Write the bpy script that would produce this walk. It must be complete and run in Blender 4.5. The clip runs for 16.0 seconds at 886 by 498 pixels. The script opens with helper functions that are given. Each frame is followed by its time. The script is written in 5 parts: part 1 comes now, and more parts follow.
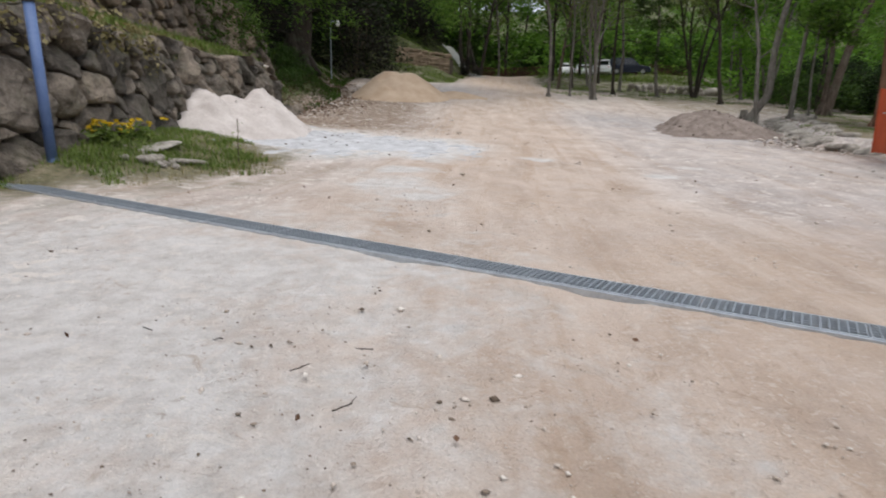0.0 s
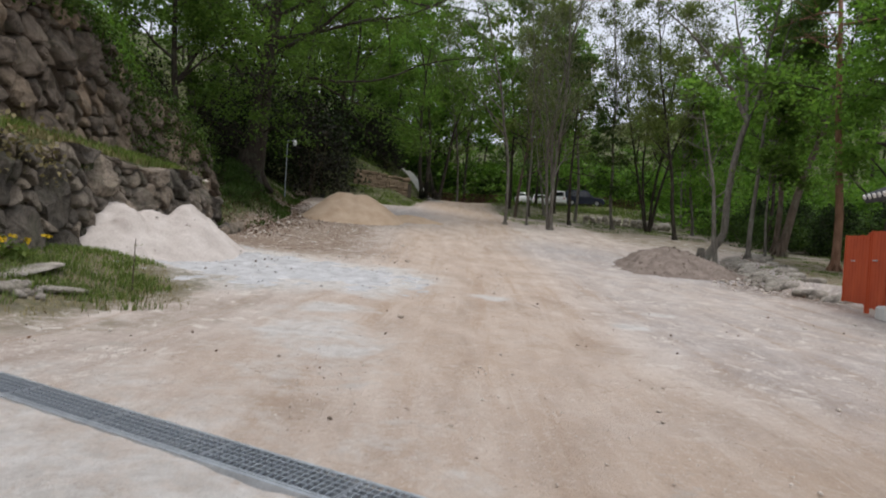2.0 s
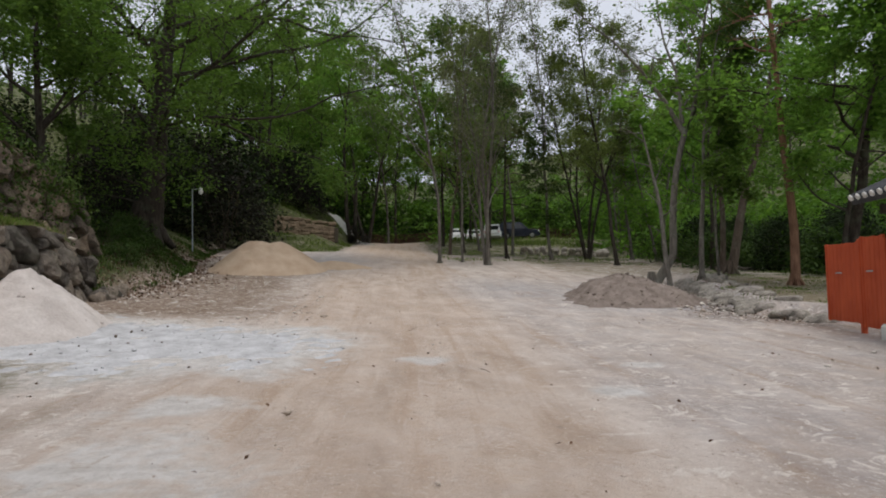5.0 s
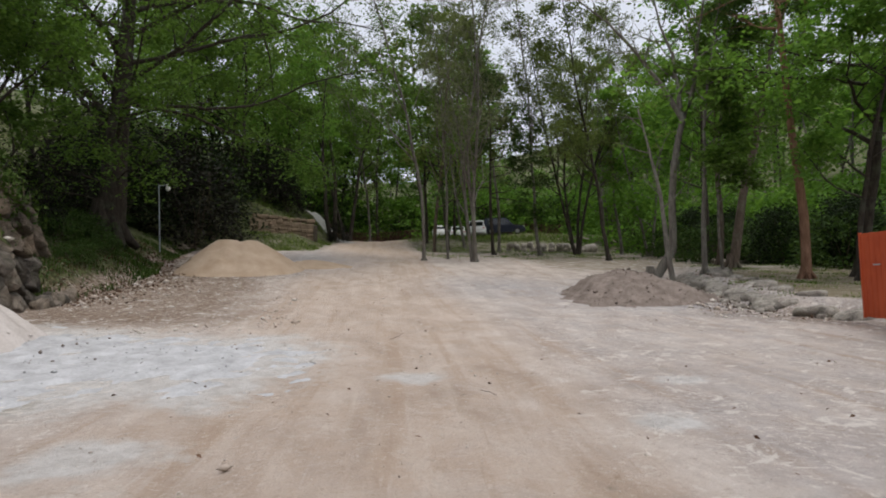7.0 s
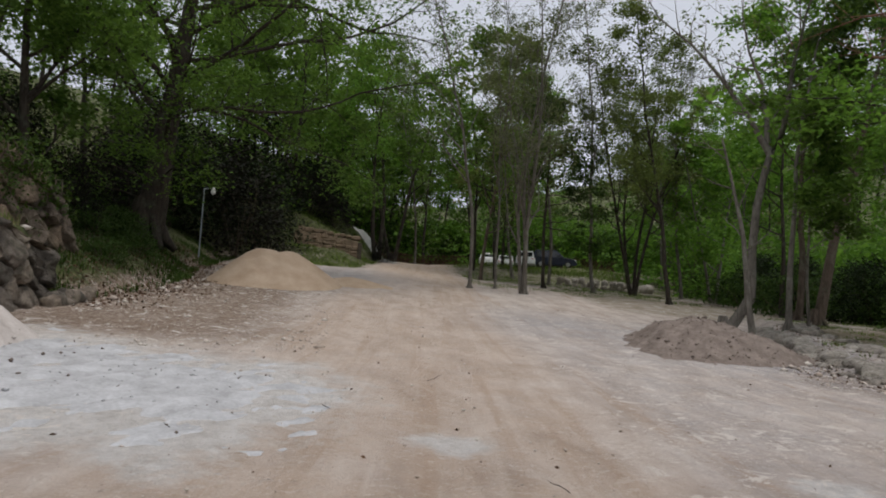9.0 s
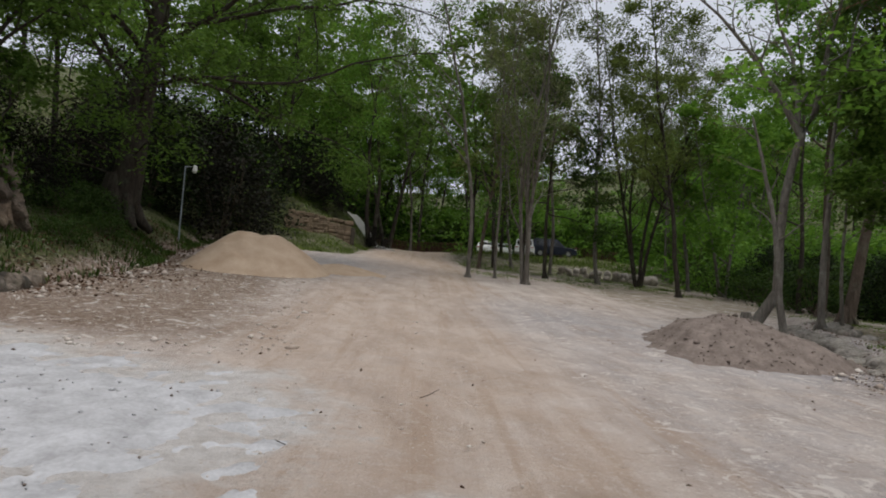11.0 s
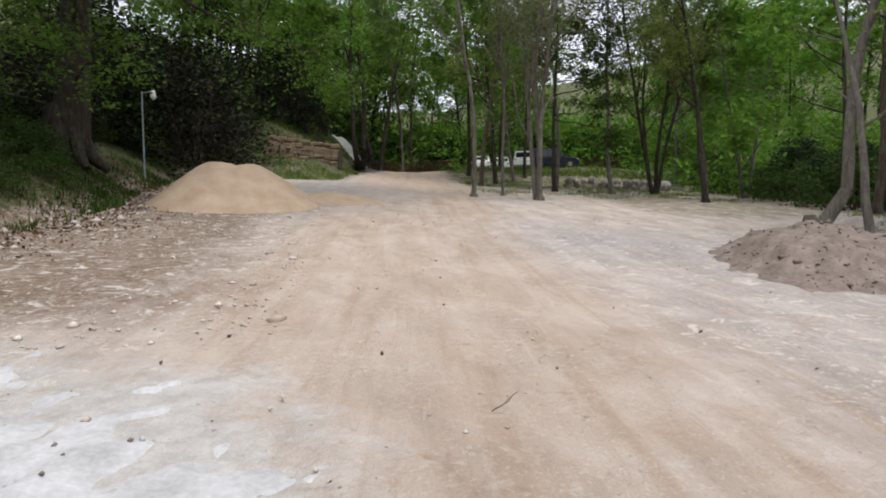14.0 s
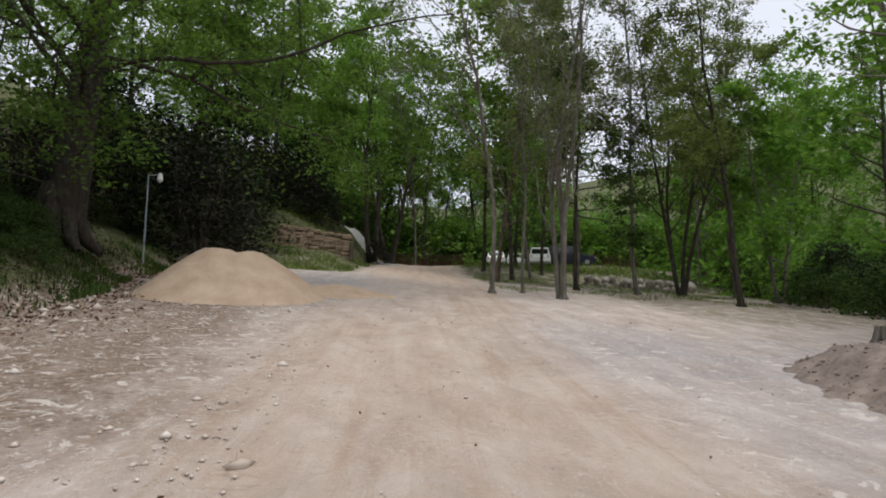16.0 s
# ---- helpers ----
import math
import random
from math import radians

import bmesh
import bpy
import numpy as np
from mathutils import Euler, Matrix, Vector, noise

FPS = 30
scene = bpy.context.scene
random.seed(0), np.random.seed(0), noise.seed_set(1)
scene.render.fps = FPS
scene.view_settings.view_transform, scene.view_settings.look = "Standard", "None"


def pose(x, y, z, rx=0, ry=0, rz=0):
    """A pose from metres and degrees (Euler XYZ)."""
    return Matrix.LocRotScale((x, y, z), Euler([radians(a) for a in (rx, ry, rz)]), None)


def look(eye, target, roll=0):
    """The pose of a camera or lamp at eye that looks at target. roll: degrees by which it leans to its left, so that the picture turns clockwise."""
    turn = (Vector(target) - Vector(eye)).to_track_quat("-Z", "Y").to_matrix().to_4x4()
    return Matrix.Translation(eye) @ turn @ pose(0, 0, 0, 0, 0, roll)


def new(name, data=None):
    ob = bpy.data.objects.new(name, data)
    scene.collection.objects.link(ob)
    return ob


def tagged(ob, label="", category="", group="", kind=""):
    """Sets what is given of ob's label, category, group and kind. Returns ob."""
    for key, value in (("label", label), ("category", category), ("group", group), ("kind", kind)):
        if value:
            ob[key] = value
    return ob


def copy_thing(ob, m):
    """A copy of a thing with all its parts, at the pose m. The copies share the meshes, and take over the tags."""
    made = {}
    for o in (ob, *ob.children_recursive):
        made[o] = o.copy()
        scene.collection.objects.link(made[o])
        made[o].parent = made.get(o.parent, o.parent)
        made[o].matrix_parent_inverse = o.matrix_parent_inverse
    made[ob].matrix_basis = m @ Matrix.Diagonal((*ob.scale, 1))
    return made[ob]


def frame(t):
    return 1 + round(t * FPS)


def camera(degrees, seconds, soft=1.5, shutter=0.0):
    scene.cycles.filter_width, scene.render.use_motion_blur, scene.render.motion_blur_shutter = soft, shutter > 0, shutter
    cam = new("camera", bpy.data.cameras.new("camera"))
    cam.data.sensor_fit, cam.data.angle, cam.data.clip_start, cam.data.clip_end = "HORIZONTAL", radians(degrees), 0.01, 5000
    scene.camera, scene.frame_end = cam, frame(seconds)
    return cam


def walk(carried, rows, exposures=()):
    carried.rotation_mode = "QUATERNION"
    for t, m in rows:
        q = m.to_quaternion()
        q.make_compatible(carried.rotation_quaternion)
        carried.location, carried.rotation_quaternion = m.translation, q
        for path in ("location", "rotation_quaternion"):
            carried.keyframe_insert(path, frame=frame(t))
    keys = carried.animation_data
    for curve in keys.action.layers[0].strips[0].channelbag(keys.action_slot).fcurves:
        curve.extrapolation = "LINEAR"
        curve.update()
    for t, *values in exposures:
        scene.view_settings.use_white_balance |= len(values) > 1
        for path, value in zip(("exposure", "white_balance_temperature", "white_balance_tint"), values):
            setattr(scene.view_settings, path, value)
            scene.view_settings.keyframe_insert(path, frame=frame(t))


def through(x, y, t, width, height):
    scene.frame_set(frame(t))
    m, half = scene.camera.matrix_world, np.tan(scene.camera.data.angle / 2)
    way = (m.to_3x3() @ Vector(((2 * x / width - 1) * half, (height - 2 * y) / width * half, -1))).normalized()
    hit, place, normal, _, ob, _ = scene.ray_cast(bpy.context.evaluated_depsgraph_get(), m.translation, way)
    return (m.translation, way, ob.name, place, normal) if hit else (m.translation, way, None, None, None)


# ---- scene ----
cam = camera(70.9, 16.0, soft=1.9, shutter=0.3)
PATH = [
    (0, (-0.006, -0.012, 1.492), (-0.035, 1.944, 1.076), 0.9),
    (0.5, (0.081, 0.355, 1.552), (-0.111, 2.306, 1.158), -1.3),
    (1, (0.159, 0.956, 1.607), (0.008, 2.911, 1.212), 0.3),
    (1.5, (0.249, 1.405, 1.63), (0.215, 3.388, 1.374), 2.3),
    (2, (0.301, 1.799, 1.696), (0.394, 3.797, 1.664), 3.4),
    (2.5, (0.354, 2.128, 1.768), (0.455, 4.125, 1.802), 3.4),
    (3, (0.535, 2.644, 1.794), (0.627, 4.637, 1.936), 2.6),
    (3.5, (0.604, 3.175, 1.782), (0.732, 5.164, 1.942), 1.5),
    (4, (0.658, 3.694, 1.766), (0.905, 5.675, 1.897), -0.2),
    (6.5, (0.988, 6.021, 1.778), (1.305, 7.994, 1.873), -1.9),
    (7, (0.975, 6.429, 1.79), (1.321, 8.397, 1.886), -2.1),
    (7.5, (0.98, 6.92, 1.779), (1.349, 8.881, 1.908), -1.2),
    (8, (0.966, 7.194, 1.849), (1.283, 9.157, 2.06), -0.5),
    (8.5, (1.077, 7.941, 1.851), (1.344, 9.912, 2.055), 1.8),
    (9, (1.136, 8.299, 1.858), (1.337, 10.28, 2.039), 2.8),
    (11.5, (1.296, 10.69, 1.99), (1.515, 12.673, 2.132), 3.7),
    (12, (1.283, 11.158, 2.015), (1.503, 13.141, 2.151), 2.9),
    (12.5, (1.223, 11.799, 2.028), (1.48, 13.782, 2.026), 0.9),
    (13, (1.181, 12.213, 2.073), (1.469, 14.19, 1.995), -1.4),
    (13.5, (1.046, 12.762, 2.073), (1.33, 14.738, 1.952), -0.8),
    (14, (1.073, 13.195, 2.107), (1.325, 15.176, 1.992), -0.5),
    (14.5, (1.078, 13.497, 2.158), (1.288, 15.485, 2.22), -0.9),
    (15, (1.075, 14.021, 2.129), (1.294, 16.005, 2.262), -0.6),
    (15.5, (1.103, 14.583, 2.149), (1.324, 16.562, 2.332), -0.3),
    (16, (1.088, 15.039, 2.19), (1.306, 17.019, 2.378), 1.2),
]
EXPOSURE = [(0, 0.47, 6290, 10), (1.2, 0.47, 6290, 10), (1.9, 0.32, 6370, 10), (2.5, 0.04, 6430, 10), (3.5, -0.16, 6430, 10), (4.2, -0.04, 6430, 10), (6.5, 0.21, 6430, 10), (7.2, 0.21, 6430, 10), (8, -0.12, 6430, 10), (9, -0.05, 6430, 10), (11.5, -0.02, 6430, 10), (12, 0.08, 6430, 10), (12.5, 0.62, 6430, 10), (14, 0.65, 6430, 10), (14.6, 0.39, 6430, 10), (15.2, 0.26, 6430, 10), (16, 0.4, 6430, 10)]
walk(cam, [(t, look(eye, target, roll)) for t, eye, target, roll in PATH], EXPOSURE)

# ---- world, sun, exposure ----
world = bpy.data.worlds.new("sky")
scene.world = world
world.use_nodes = True
wn, wl = world.node_tree.nodes, world.node_tree.links
sky = wn.new("ShaderNodeTexSky")
sky.sky_type, sky.sun_disc = "NISHITA", False
sky.sun_elevation, sky.sun_rotation = radians(74), radians(150)
sky.air_density, sky.dust_density, sky.ozone_density = 1.0, 3.0, 1.0
gain = wn.new("ShaderNodeVectorMath")
gain.operation = "SCALE"
gain.inputs["Scale"].default_value = 0.10
cloud = wn.new("ShaderNodeMix")
cloud.data_type = "RGBA"
cloud.inputs[0].default_value = 0.72
cloud.inputs[7].default_value = (0.98, 1.0, 1.07, 1)
wl.new(sky.outputs[0], gain.inputs[0])
wl.new(gain.outputs[0], cloud.inputs[6])
wl.new(cloud.outputs[2], wn["Background"].inputs[0])
wn["Background"].inputs[1].default_value = 0.84

sun = new("sun", bpy.data.lights.new("sun", "SUN"))
sun.data.energy, sun.data.angle, sun.data.color = 1.5, radians(40), (1.0, 0.96, 0.9)
sun.matrix_world = look((8, -2, 60), (0, 12, 0))


# ---- materials ----
class Nodes:
    """A short hand for node materials."""

    def __init__(self, name, rough=0.9, spec=0.3):
        self.mat = bpy.data.materials.new(name)
        self.mat.use_nodes = True
        self.tree = self.mat.node_tree
        self.bsdf = self.tree.nodes["Principled BSDF"]
        self.bsdf.inputs["Roughness"].default_value = rough
        self.bsdf.inputs["Specular IOR Level"].default_value = spec
        self.where = self.node("ShaderNodeTexCoord").outputs["Object"]

    def node(self, kind):
        return self.tree.nodes.new(kind)

    def link(self, a, b):
        self.tree.links.new(a, b)

    def noise(self, scale, detail=4, rough=0.55, distort=0.0, stretch=None, vector=None):
        n = self.node("ShaderNodeTexNoise")
        n.inputs["Scale"].default_value, n.inputs["Detail"].default_value = scale, detail
        n.inputs["Roughness"].default_value, n.inputs["Distortion"].default_value = rough, distort
        v = vector or self.where
        if stretch:
            m = self.node("ShaderNodeMapping")
            m.inputs["Scale"].default_value = stretch
            self.link(v, m.inputs[0])
            v = m.outputs[0]
        self.link(v, n.inputs["Vector"])
        return n.outputs["Fac"]

    def ramp(self, fac, *stops):
        r = self.node("ShaderNodeValToRGB")
        while len(r.color_ramp.elements) < len(stops):
            r.color_ramp.elements.new(0.5)
        for e, (p, c) in zip(r.color_ramp.elements, stops):
            e.position = p
            e.color = (c, c, c, 1) if not isinstance(c, tuple) else (*c, 1)
        self.link(fac, r.inputs[0])
        return r.outputs[0]

    def mix(self, fac, a, b, how="MIX"):
        m = self.node("ShaderNodeMix")
        m.data_type, m.blend_type = "RGBA", how
        for sock, v in ((m.inputs[0], fac), (m.inputs[6], a), (m.inputs[7], b)):
            if isinstance(v, (int, float)):
                sock.default_value = v
            elif isinstance(v, tuple):
                sock.default_value = (*v, 1)
            else:
                self.link(v, sock)
        return m.outputs[2]

    def math(self, how, a, b):
        m = self.node("ShaderNodeMath")
        m.operation = how
        for sock, v in ((m.inputs[0], a), (m.inputs[1], b)):
            if isinstance(v, (int, float)):
                sock.default_value = v
            else:
                self.link(v, sock)
        return m.outputs[0]

    def bump(self, height, strength=0.4, distance=0.02):
        b = self.node("ShaderNodeBump")
        b.inputs["Strength"].default_value, b.inputs["Distance"].default_value = strength, distance
        self.link(height, b.inputs["Height"])
        self.link(b.outputs[0], self.bsdf.inputs["Normal"])

    def colour(self, c):
        if isinstance(c, tuple):
            self.bsdf.inputs["Base Color"].default_value = (*c, 1)
        else:
            self.link(c, self.bsdf.inputs["Base Color"])
        return self

    def island(self):
        return self.node("ShaderNodeNewGeometry").outputs["Random Per Island"]

    def random(self):
        return self.node("ShaderNodeObjectInfo").outputs["Random"]


def mottled(name, a, b, scale=3.0, rough=0.85, spec=0.3, bump=0.4, fine=40.0, metal=0.0, stretch=None):
    """Two colours mixed by noise at two scales, with fine relief."""
    n = Nodes(name, rough, spec)
    big, small = n.noise(scale, 5, 0.6, stretch=stretch), n.noise(fine, 4, 0.6, stretch=stretch)
    f = n.math("ADD", n.math("MULTIPLY", big, 0.65), n.math("MULTIPLY", small, 0.35))
    n.colour(n.ramp(f, (0.36, a), (0.64, b)))
    n.bump(f, bump, 0.02)
    n.bsdf.inputs["Metallic"].default_value = metal
    return n.mat


def leaf_material(name, dark, light, through=0.42):
    """Leaves: each one its own shade, partly letting light through."""
    n = Nodes(name, 0.68, 0.12)
    col = n.ramp(n.island(), (0.0, dark), (0.55, tuple((p + q) / 2 for p, q in zip(dark, light))), (1.0, light))
    patch = n.ramp(n.noise(0.45, 3), (0.35, 0.72), (0.65, 1.15))
    col = n.mix(1.0, col, patch, "MULTIPLY")
    n.colour(col)
    t = n.node("ShaderNodeBsdfTranslucent")
    n.link(n.mix(1.0, col, (1.12, 1.2, 0.72), "MULTIPLY"), t.inputs[0])
    m = n.node("ShaderNodeMixShader")
    m.inputs[0].default_value = through
    n.link(n.bsdf.outputs[0], m.inputs[1])
    n.link(t.outputs[0], m.inputs[2])
    n.link(m.outputs[0], n.tree.nodes["Material Output"].inputs[0])
    return n.mat


def bark_material(name, a, b, lichen=None):
    n = Nodes(name, 0.95, 0.15)
    f = n.noise(9, 6, 0.7, 0.6, stretch=(1, 1, 0.22))
    col = n.ramp(f, (0.32, a), (0.66, b))
    if lichen:
        col = n.mix(n.ramp(n.noise(2.2, 5, 0.65), (0.52, 0.0), (0.66, 0.7)), col, lichen)
    n.colour(col)
    n.bump(f, 0.9, 0.03)
    return n.mat


def stone_material(name, a, b, c, moss=(0.10, 0.115, 0.06), cover=0.5):
    """Field stones: each with its own tone, lichen and grain."""
    n = Nodes(name, 0.92, 0.25)
    base = n.ramp(n.random(), (0.0, a), (0.5, b), (1.0, c))
    grain = n.ramp(n.noise(38, 5, 0.7), (0.3, 0.62), (0.7, 1.25))
    base = n.mix(1.0, base, grain, "MULTIPLY")
    blot = n.ramp(n.noise(3.0, 8, 0.72, 0.8), (0.36, 0.42), (0.5, 0.95), (0.64, 1.3))
    base = n.mix(1.0, base, blot, "MULTIPLY")
    base = n.mix(n.ramp(n.noise(1.7, 5, 0.7), (0.5, 0.0), (0.72, cover)), base, moss)
    n.colour(base)
    n.bump(n.math("ADD", n.noise(5, 8, 0.7, 0.6), n.math("MULTIPLY", n.noise(45, 4), 0.25)), 1.0, 0.11)
    return n.mat


def ground_material():
    """Dirt road: tan sand, pale gravel, white dust, litter, grass soil, bluish gravel; the two colour layers hold the plan of the kinds of soil."""
    n = Nodes("dirt_and_gravel", 0.97, 0.12)
    za, zb = n.node("ShaderNodeVertexColor"), n.node("ShaderNodeVertexColor")
    za.layer_name, zb.layer_name = "soil_a", "soil_b"
    sa, sb = n.node("ShaderNodeSeparateColor"), n.node("ShaderNodeSeparateColor")
    n.link(za.outputs[0], sa.inputs[0])
    n.link(zb.outputs[0], sb.inputs[0])
    lane = n.node("ShaderNodeAttribute")
    lane.attribute_name = "lane"
    ragged = n.math("ADD", n.math("MULTIPLY", n.noise(1.3, 8, 0.62, 0.3), 1.0), n.math("MULTIPLY", n.noise(7, 5, 0.6), 0.5))

    def zone(sock, spread=0.24):
        v = n.math("ADD", sock, n.math("MULTIPLY", n.math("SUBTRACT", ragged, 0.75), 1.1))
        return n.ramp(v, (0.5 - spread, 0.0), (0.5 + spread, 1.0))

    streak = n.noise(1.1, 6, 0.6, 0.4, stretch=(1.5, 0.6, 1))
    tyre = n.noise(1.0, 7, 0.62, 0.25, stretch=(2.3, 0.10, 1), vector=lane.outputs["Vector"])
    scrape = n.noise(1.0, 6, 0.68, 0.5, stretch=(15, 0.9, 1), vector=lane.outputs["Vector"])
    pale = n.ramp(streak, (0.3, (0.40, 0.33, 0.284)), (0.5, (0.515, 0.44, 0.39)), (0.70, (0.65, 0.58, 0.53)))
    tan = n.ramp(streak, (0.28, (0.43, 0.325, 0.245)), (0.5, (0.52, 0.405, 0.32)), (0.72, (0.59, 0.48, 0.395)))
    litter = n.ramp(n.noise(9, 7, 0.7), (0.32, (0.14, 0.098, 0.07)), (0.52, (0.255, 0.19, 0.145)), (0.7, (0.40, 0.32, 0.26)))
    soil = n.ramp(n.noise(5, 6, 0.65), (0.35, (0.05, 0.055, 0.025)), (0.65, (0.13, 0.145, 0.062)))
    white = n.ramp(n.noise(5, 7, 0.65), (0.3, (0.46, 0.435, 0.41)), (0.6, (0.65, 0.63, 0.61)))
    blue = n.ramp(n.noise(12, 6, 0.7), (0.3, (0.25, 0.24, 0.25)), (0.65, (0.43, 0.42, 0.44)))
    col = n.mix(zone(sa.outputs[0], 0.4), pale, tan)
    col = n.mix(n.ramp(tyre, (0.34, 0.55), (0.47, 0.0)), col, (0.41, 0.295, 0.21))
    col = n.mix(n.ramp(tyre, (0.54, 0.0), (0.70, 0.5)), col, (0.64, 0.555, 0.485))
    col = n.mix(n.ramp(scrape, (0.30, 0.3), (0.40, 0.0)), col, (0.36, 0.265, 0.195))
    col = n.mix(n.ramp(scrape, (0.60, 0.0), (0.70, 0.3)), col, (0.68, 0.62, 0.565))
    col = n.mix(zone(sa.outputs[2], 0.34), col, litter)
    col = n.mix(n.math("MULTIPLY", zone(sb.outputs[0], 0.35), 0.75), col, blue)
    col = n.mix(n.math("MULTIPLY", zone(sa.outputs[1], 0.16), 0.88), col, white)
    fleck = n.noise(17, 6, 0.74, 0.6)
    coarse = n.ramp(n.noise(0.9, 5, 0.6), (0.40, 0.35), (0.56, 1.0))
    coarse = n.math("MULTIPLY", coarse, n.ramp(sa.outputs[0], (0.1, 1.0), (0.55, 0.5)))
    col = n.mix(n.math("MULTIPLY", coarse, n.ramp(fleck, (0.56, 0.0), (0.61, 0.8))), col, (0.72, 0.66, 0.60))
    col = n.mix(n.math("MULTIPLY", coarse, n.ramp(fleck, (0.35, 0.7), (0.41, 0.0))), col, (0.26, 0.195, 0.145))
    straw = n.ramp(n.noise(7, 6, 0.7), (0.35, (0.13, 0.11, 0.07)), (0.65, (0.31, 0.26, 0.18)))
    col = n.mix(zone(sb.outputs[1]), col, soil)
    col = n.mix(zone(lane.outputs["Alpha"]), col, straw)
    crust = n.noise(3.1, 9, 0.72, 1.2)
    col = n.mix(n.ramp(crust, (0.31, 0.6), (0.41, 0.0)), col, (0.34, 0.25, 0.175))
    spots = n.ramp(n.noise(3.0, 8, 0.72, 0.9), (0.565, 0.0), (0.61, 0.85))
    col = n.mix(n.math("MULTIPLY", spots, n.ramp(sb.outputs[2], (0.2, 1.0), (0.6, 0.2))), col, (0.70, 0.645, 0.59))
    grit = n.ramp(n.noise(60, 4, 0.75), (0.28, 0.84), (0.5, 1.0), (0.75, 1.1))
    col = n.mix(1.0, col, grit, "MULTIPLY")
    n.colour(col)
    n.bump(n.math("ADD", n.math("ADD", n.noise(14, 7, 0.68), crust), n.math("MULTIPLY", n.noise(80, 3), 0.35)), 0.9, 0.052)
    return n.mat


GROUND = ground_material()
STONE_LOW = stone_material("weathered_granite", (0.105, 0.092, 0.078), (0.205, 0.175, 0.145), (0.31, 0.255, 0.20), cover=0.35)
STONE_TOP = stone_material("brown_granite", (0.11, 0.088, 0.07), (0.18, 0.145, 0.115), (0.285, 0.215, 0.155), cover=0.3)
STONE_PALE = stone_material("pale_granite", (0.36, 0.32, 0.275), (0.43, 0.39, 0.34), (0.50, 0.455, 0.40), (0.20, 0.20, 0.12), 0.4)
EARTH = mottled("dark_earth", (0.05, 0.042, 0.032), (0.115, 0.092, 0.068), 4, bump=0.8, fine=22)
WHITE_SAND = mottled("white_crushed_stone", (0.34, 0.335, 0.337), (0.55, 0.55, 0.56), 2.6, 0.95, 0.15, 1.0, 24)
PINK_SAND = mottled("pale_pink_sand", (0.40, 0.352, 0.322), (0.59, 0.54, 0.505), 1.6, 0.95, 0.15, 1.0, 22)
TAN_SAND = mottled("tan_building_sand", (0.36, 0.262, 0.182), (0.485, 0.378, 0.282), 1.5, 0.95, 0.15, 0.6, 26)
GREY_SOIL = mottled("grey_brown_soil", (0.145, 0.115, 0.098), (0.27, 0.222, 0.192), 3.0, 0.95, 0.15, 1.0, 16)
CONCRETE = mottled("pale_concrete", (0.40, 0.39, 0.36), (0.56, 0.55, 0.52), 1.2, 0.9, 0.2, 0.3, 30)
GALVANISED = mottled("galvanised_steel", (0.40, 0.43, 0.47), (0.58, 0.62, 0.66), 8, 0.45, 0.5, 0.15, 60, 0.75)
DARK_STEEL = mottled("grey_steel_bars", (0.26, 0.29, 0.33), (0.42, 0.46, 0.50), 8, 0.5, 0.5, 0.15, 60, 0.6)
# near black, to stand for the shade inside a deep drain
PIT = mottled("drain_pit_shade", (0.008, 0.008, 0.008), (0.022, 0.02, 0.018), 5)
BLUE_PAINT = mottled("chalky_blue_paint", (0.075, 0.125, 0.27), (0.12, 0.18, 0.34), 3, 0.6, 0.4, 0.2, 25)
RED_PAINT = mottled("orange_red_paint", (0.42, 0.060, 0.018), (0.56, 0.10, 0.032), 2.5, 0.6, 0.35, 0.3, 14, stretch=(1, 1, 0.3))
BARK_DARK = bark_material("dark_bark", (0.022, 0.018, 0.015), (0.075, 0.062, 0.050), (0.09, 0.095, 0.07))
BARK_GREY = bark_material("grey_bark", (0.085, 0.075, 0.062), (0.21, 0.19, 0.165), (0.26, 0.26, 0.22))
BARK_RED = bark_material("red_pine_bark", (0.12, 0.062, 0.038), (0.30, 0.175, 0.115))
BARK_BROWN = bark_material("brown_bark", (0.055, 0.042, 0.032), (0.15, 0.115, 0.09), (0.15, 0.15, 0.11))
LEAF_SPRING = leaf_material("spring_leaves", (0.073, 0.130, 0.028), (0.159, 0.255, 0.061), 0.48)
LEAF_FRESH = leaf_material("fresh_bright_leaves", (0.094, 0.195, 0.034), (0.197, 0.340, 0.069), 0.5)
LEAF_OLIVE = leaf_material("olive_leaves", (0.092, 0.120, 0.038), (0.180, 0.218, 0.078), 0.46)
LEAF_GREY = leaf_material("grey_green_young_leaves", (0.102, 0.122, 0.062), (0.212, 0.236, 0.128), 0.36)
LEAF_LAYER = leaf_material("deep_green_layered_leaves", (0.038, 0.074, 0.021), (0.090, 0.143, 0.041), 0.35)
# the next two are near black: deep canopy shade is put into the leaf colour
LEAF_EVERGREEN_SHADED = leaf_material("shaded_evergreen_leaves", (0.011, 0.021, 0.008), (0.032, 0.049, 0.018), 0.15)
LEAF_PURPLE_SHADED = leaf_material("shaded_dull_purple_green_leaves", (0.013, 0.014, 0.012), (0.033, 0.030, 0.022), 0.12)
LEAF_IVY = leaf_material("ivy_leaves", (0.032, 0.065, 0.014), (0.092, 0.138, 0.032), 0.25)
NEEDLE = leaf_material("pine_needles", (0.030, 0.060, 0.022), (0.075, 0.115, 0.045), 0.2)
GRASS = leaf_material("grass_blades", (0.092, 0.140, 0.034), (0.212, 0.268, 0.084), 0.4)
DRY_GRASS = leaf_material("dry_grass_blades", (0.20, 0.17, 0.085), (0.34, 0.29, 0.16), 0.25)
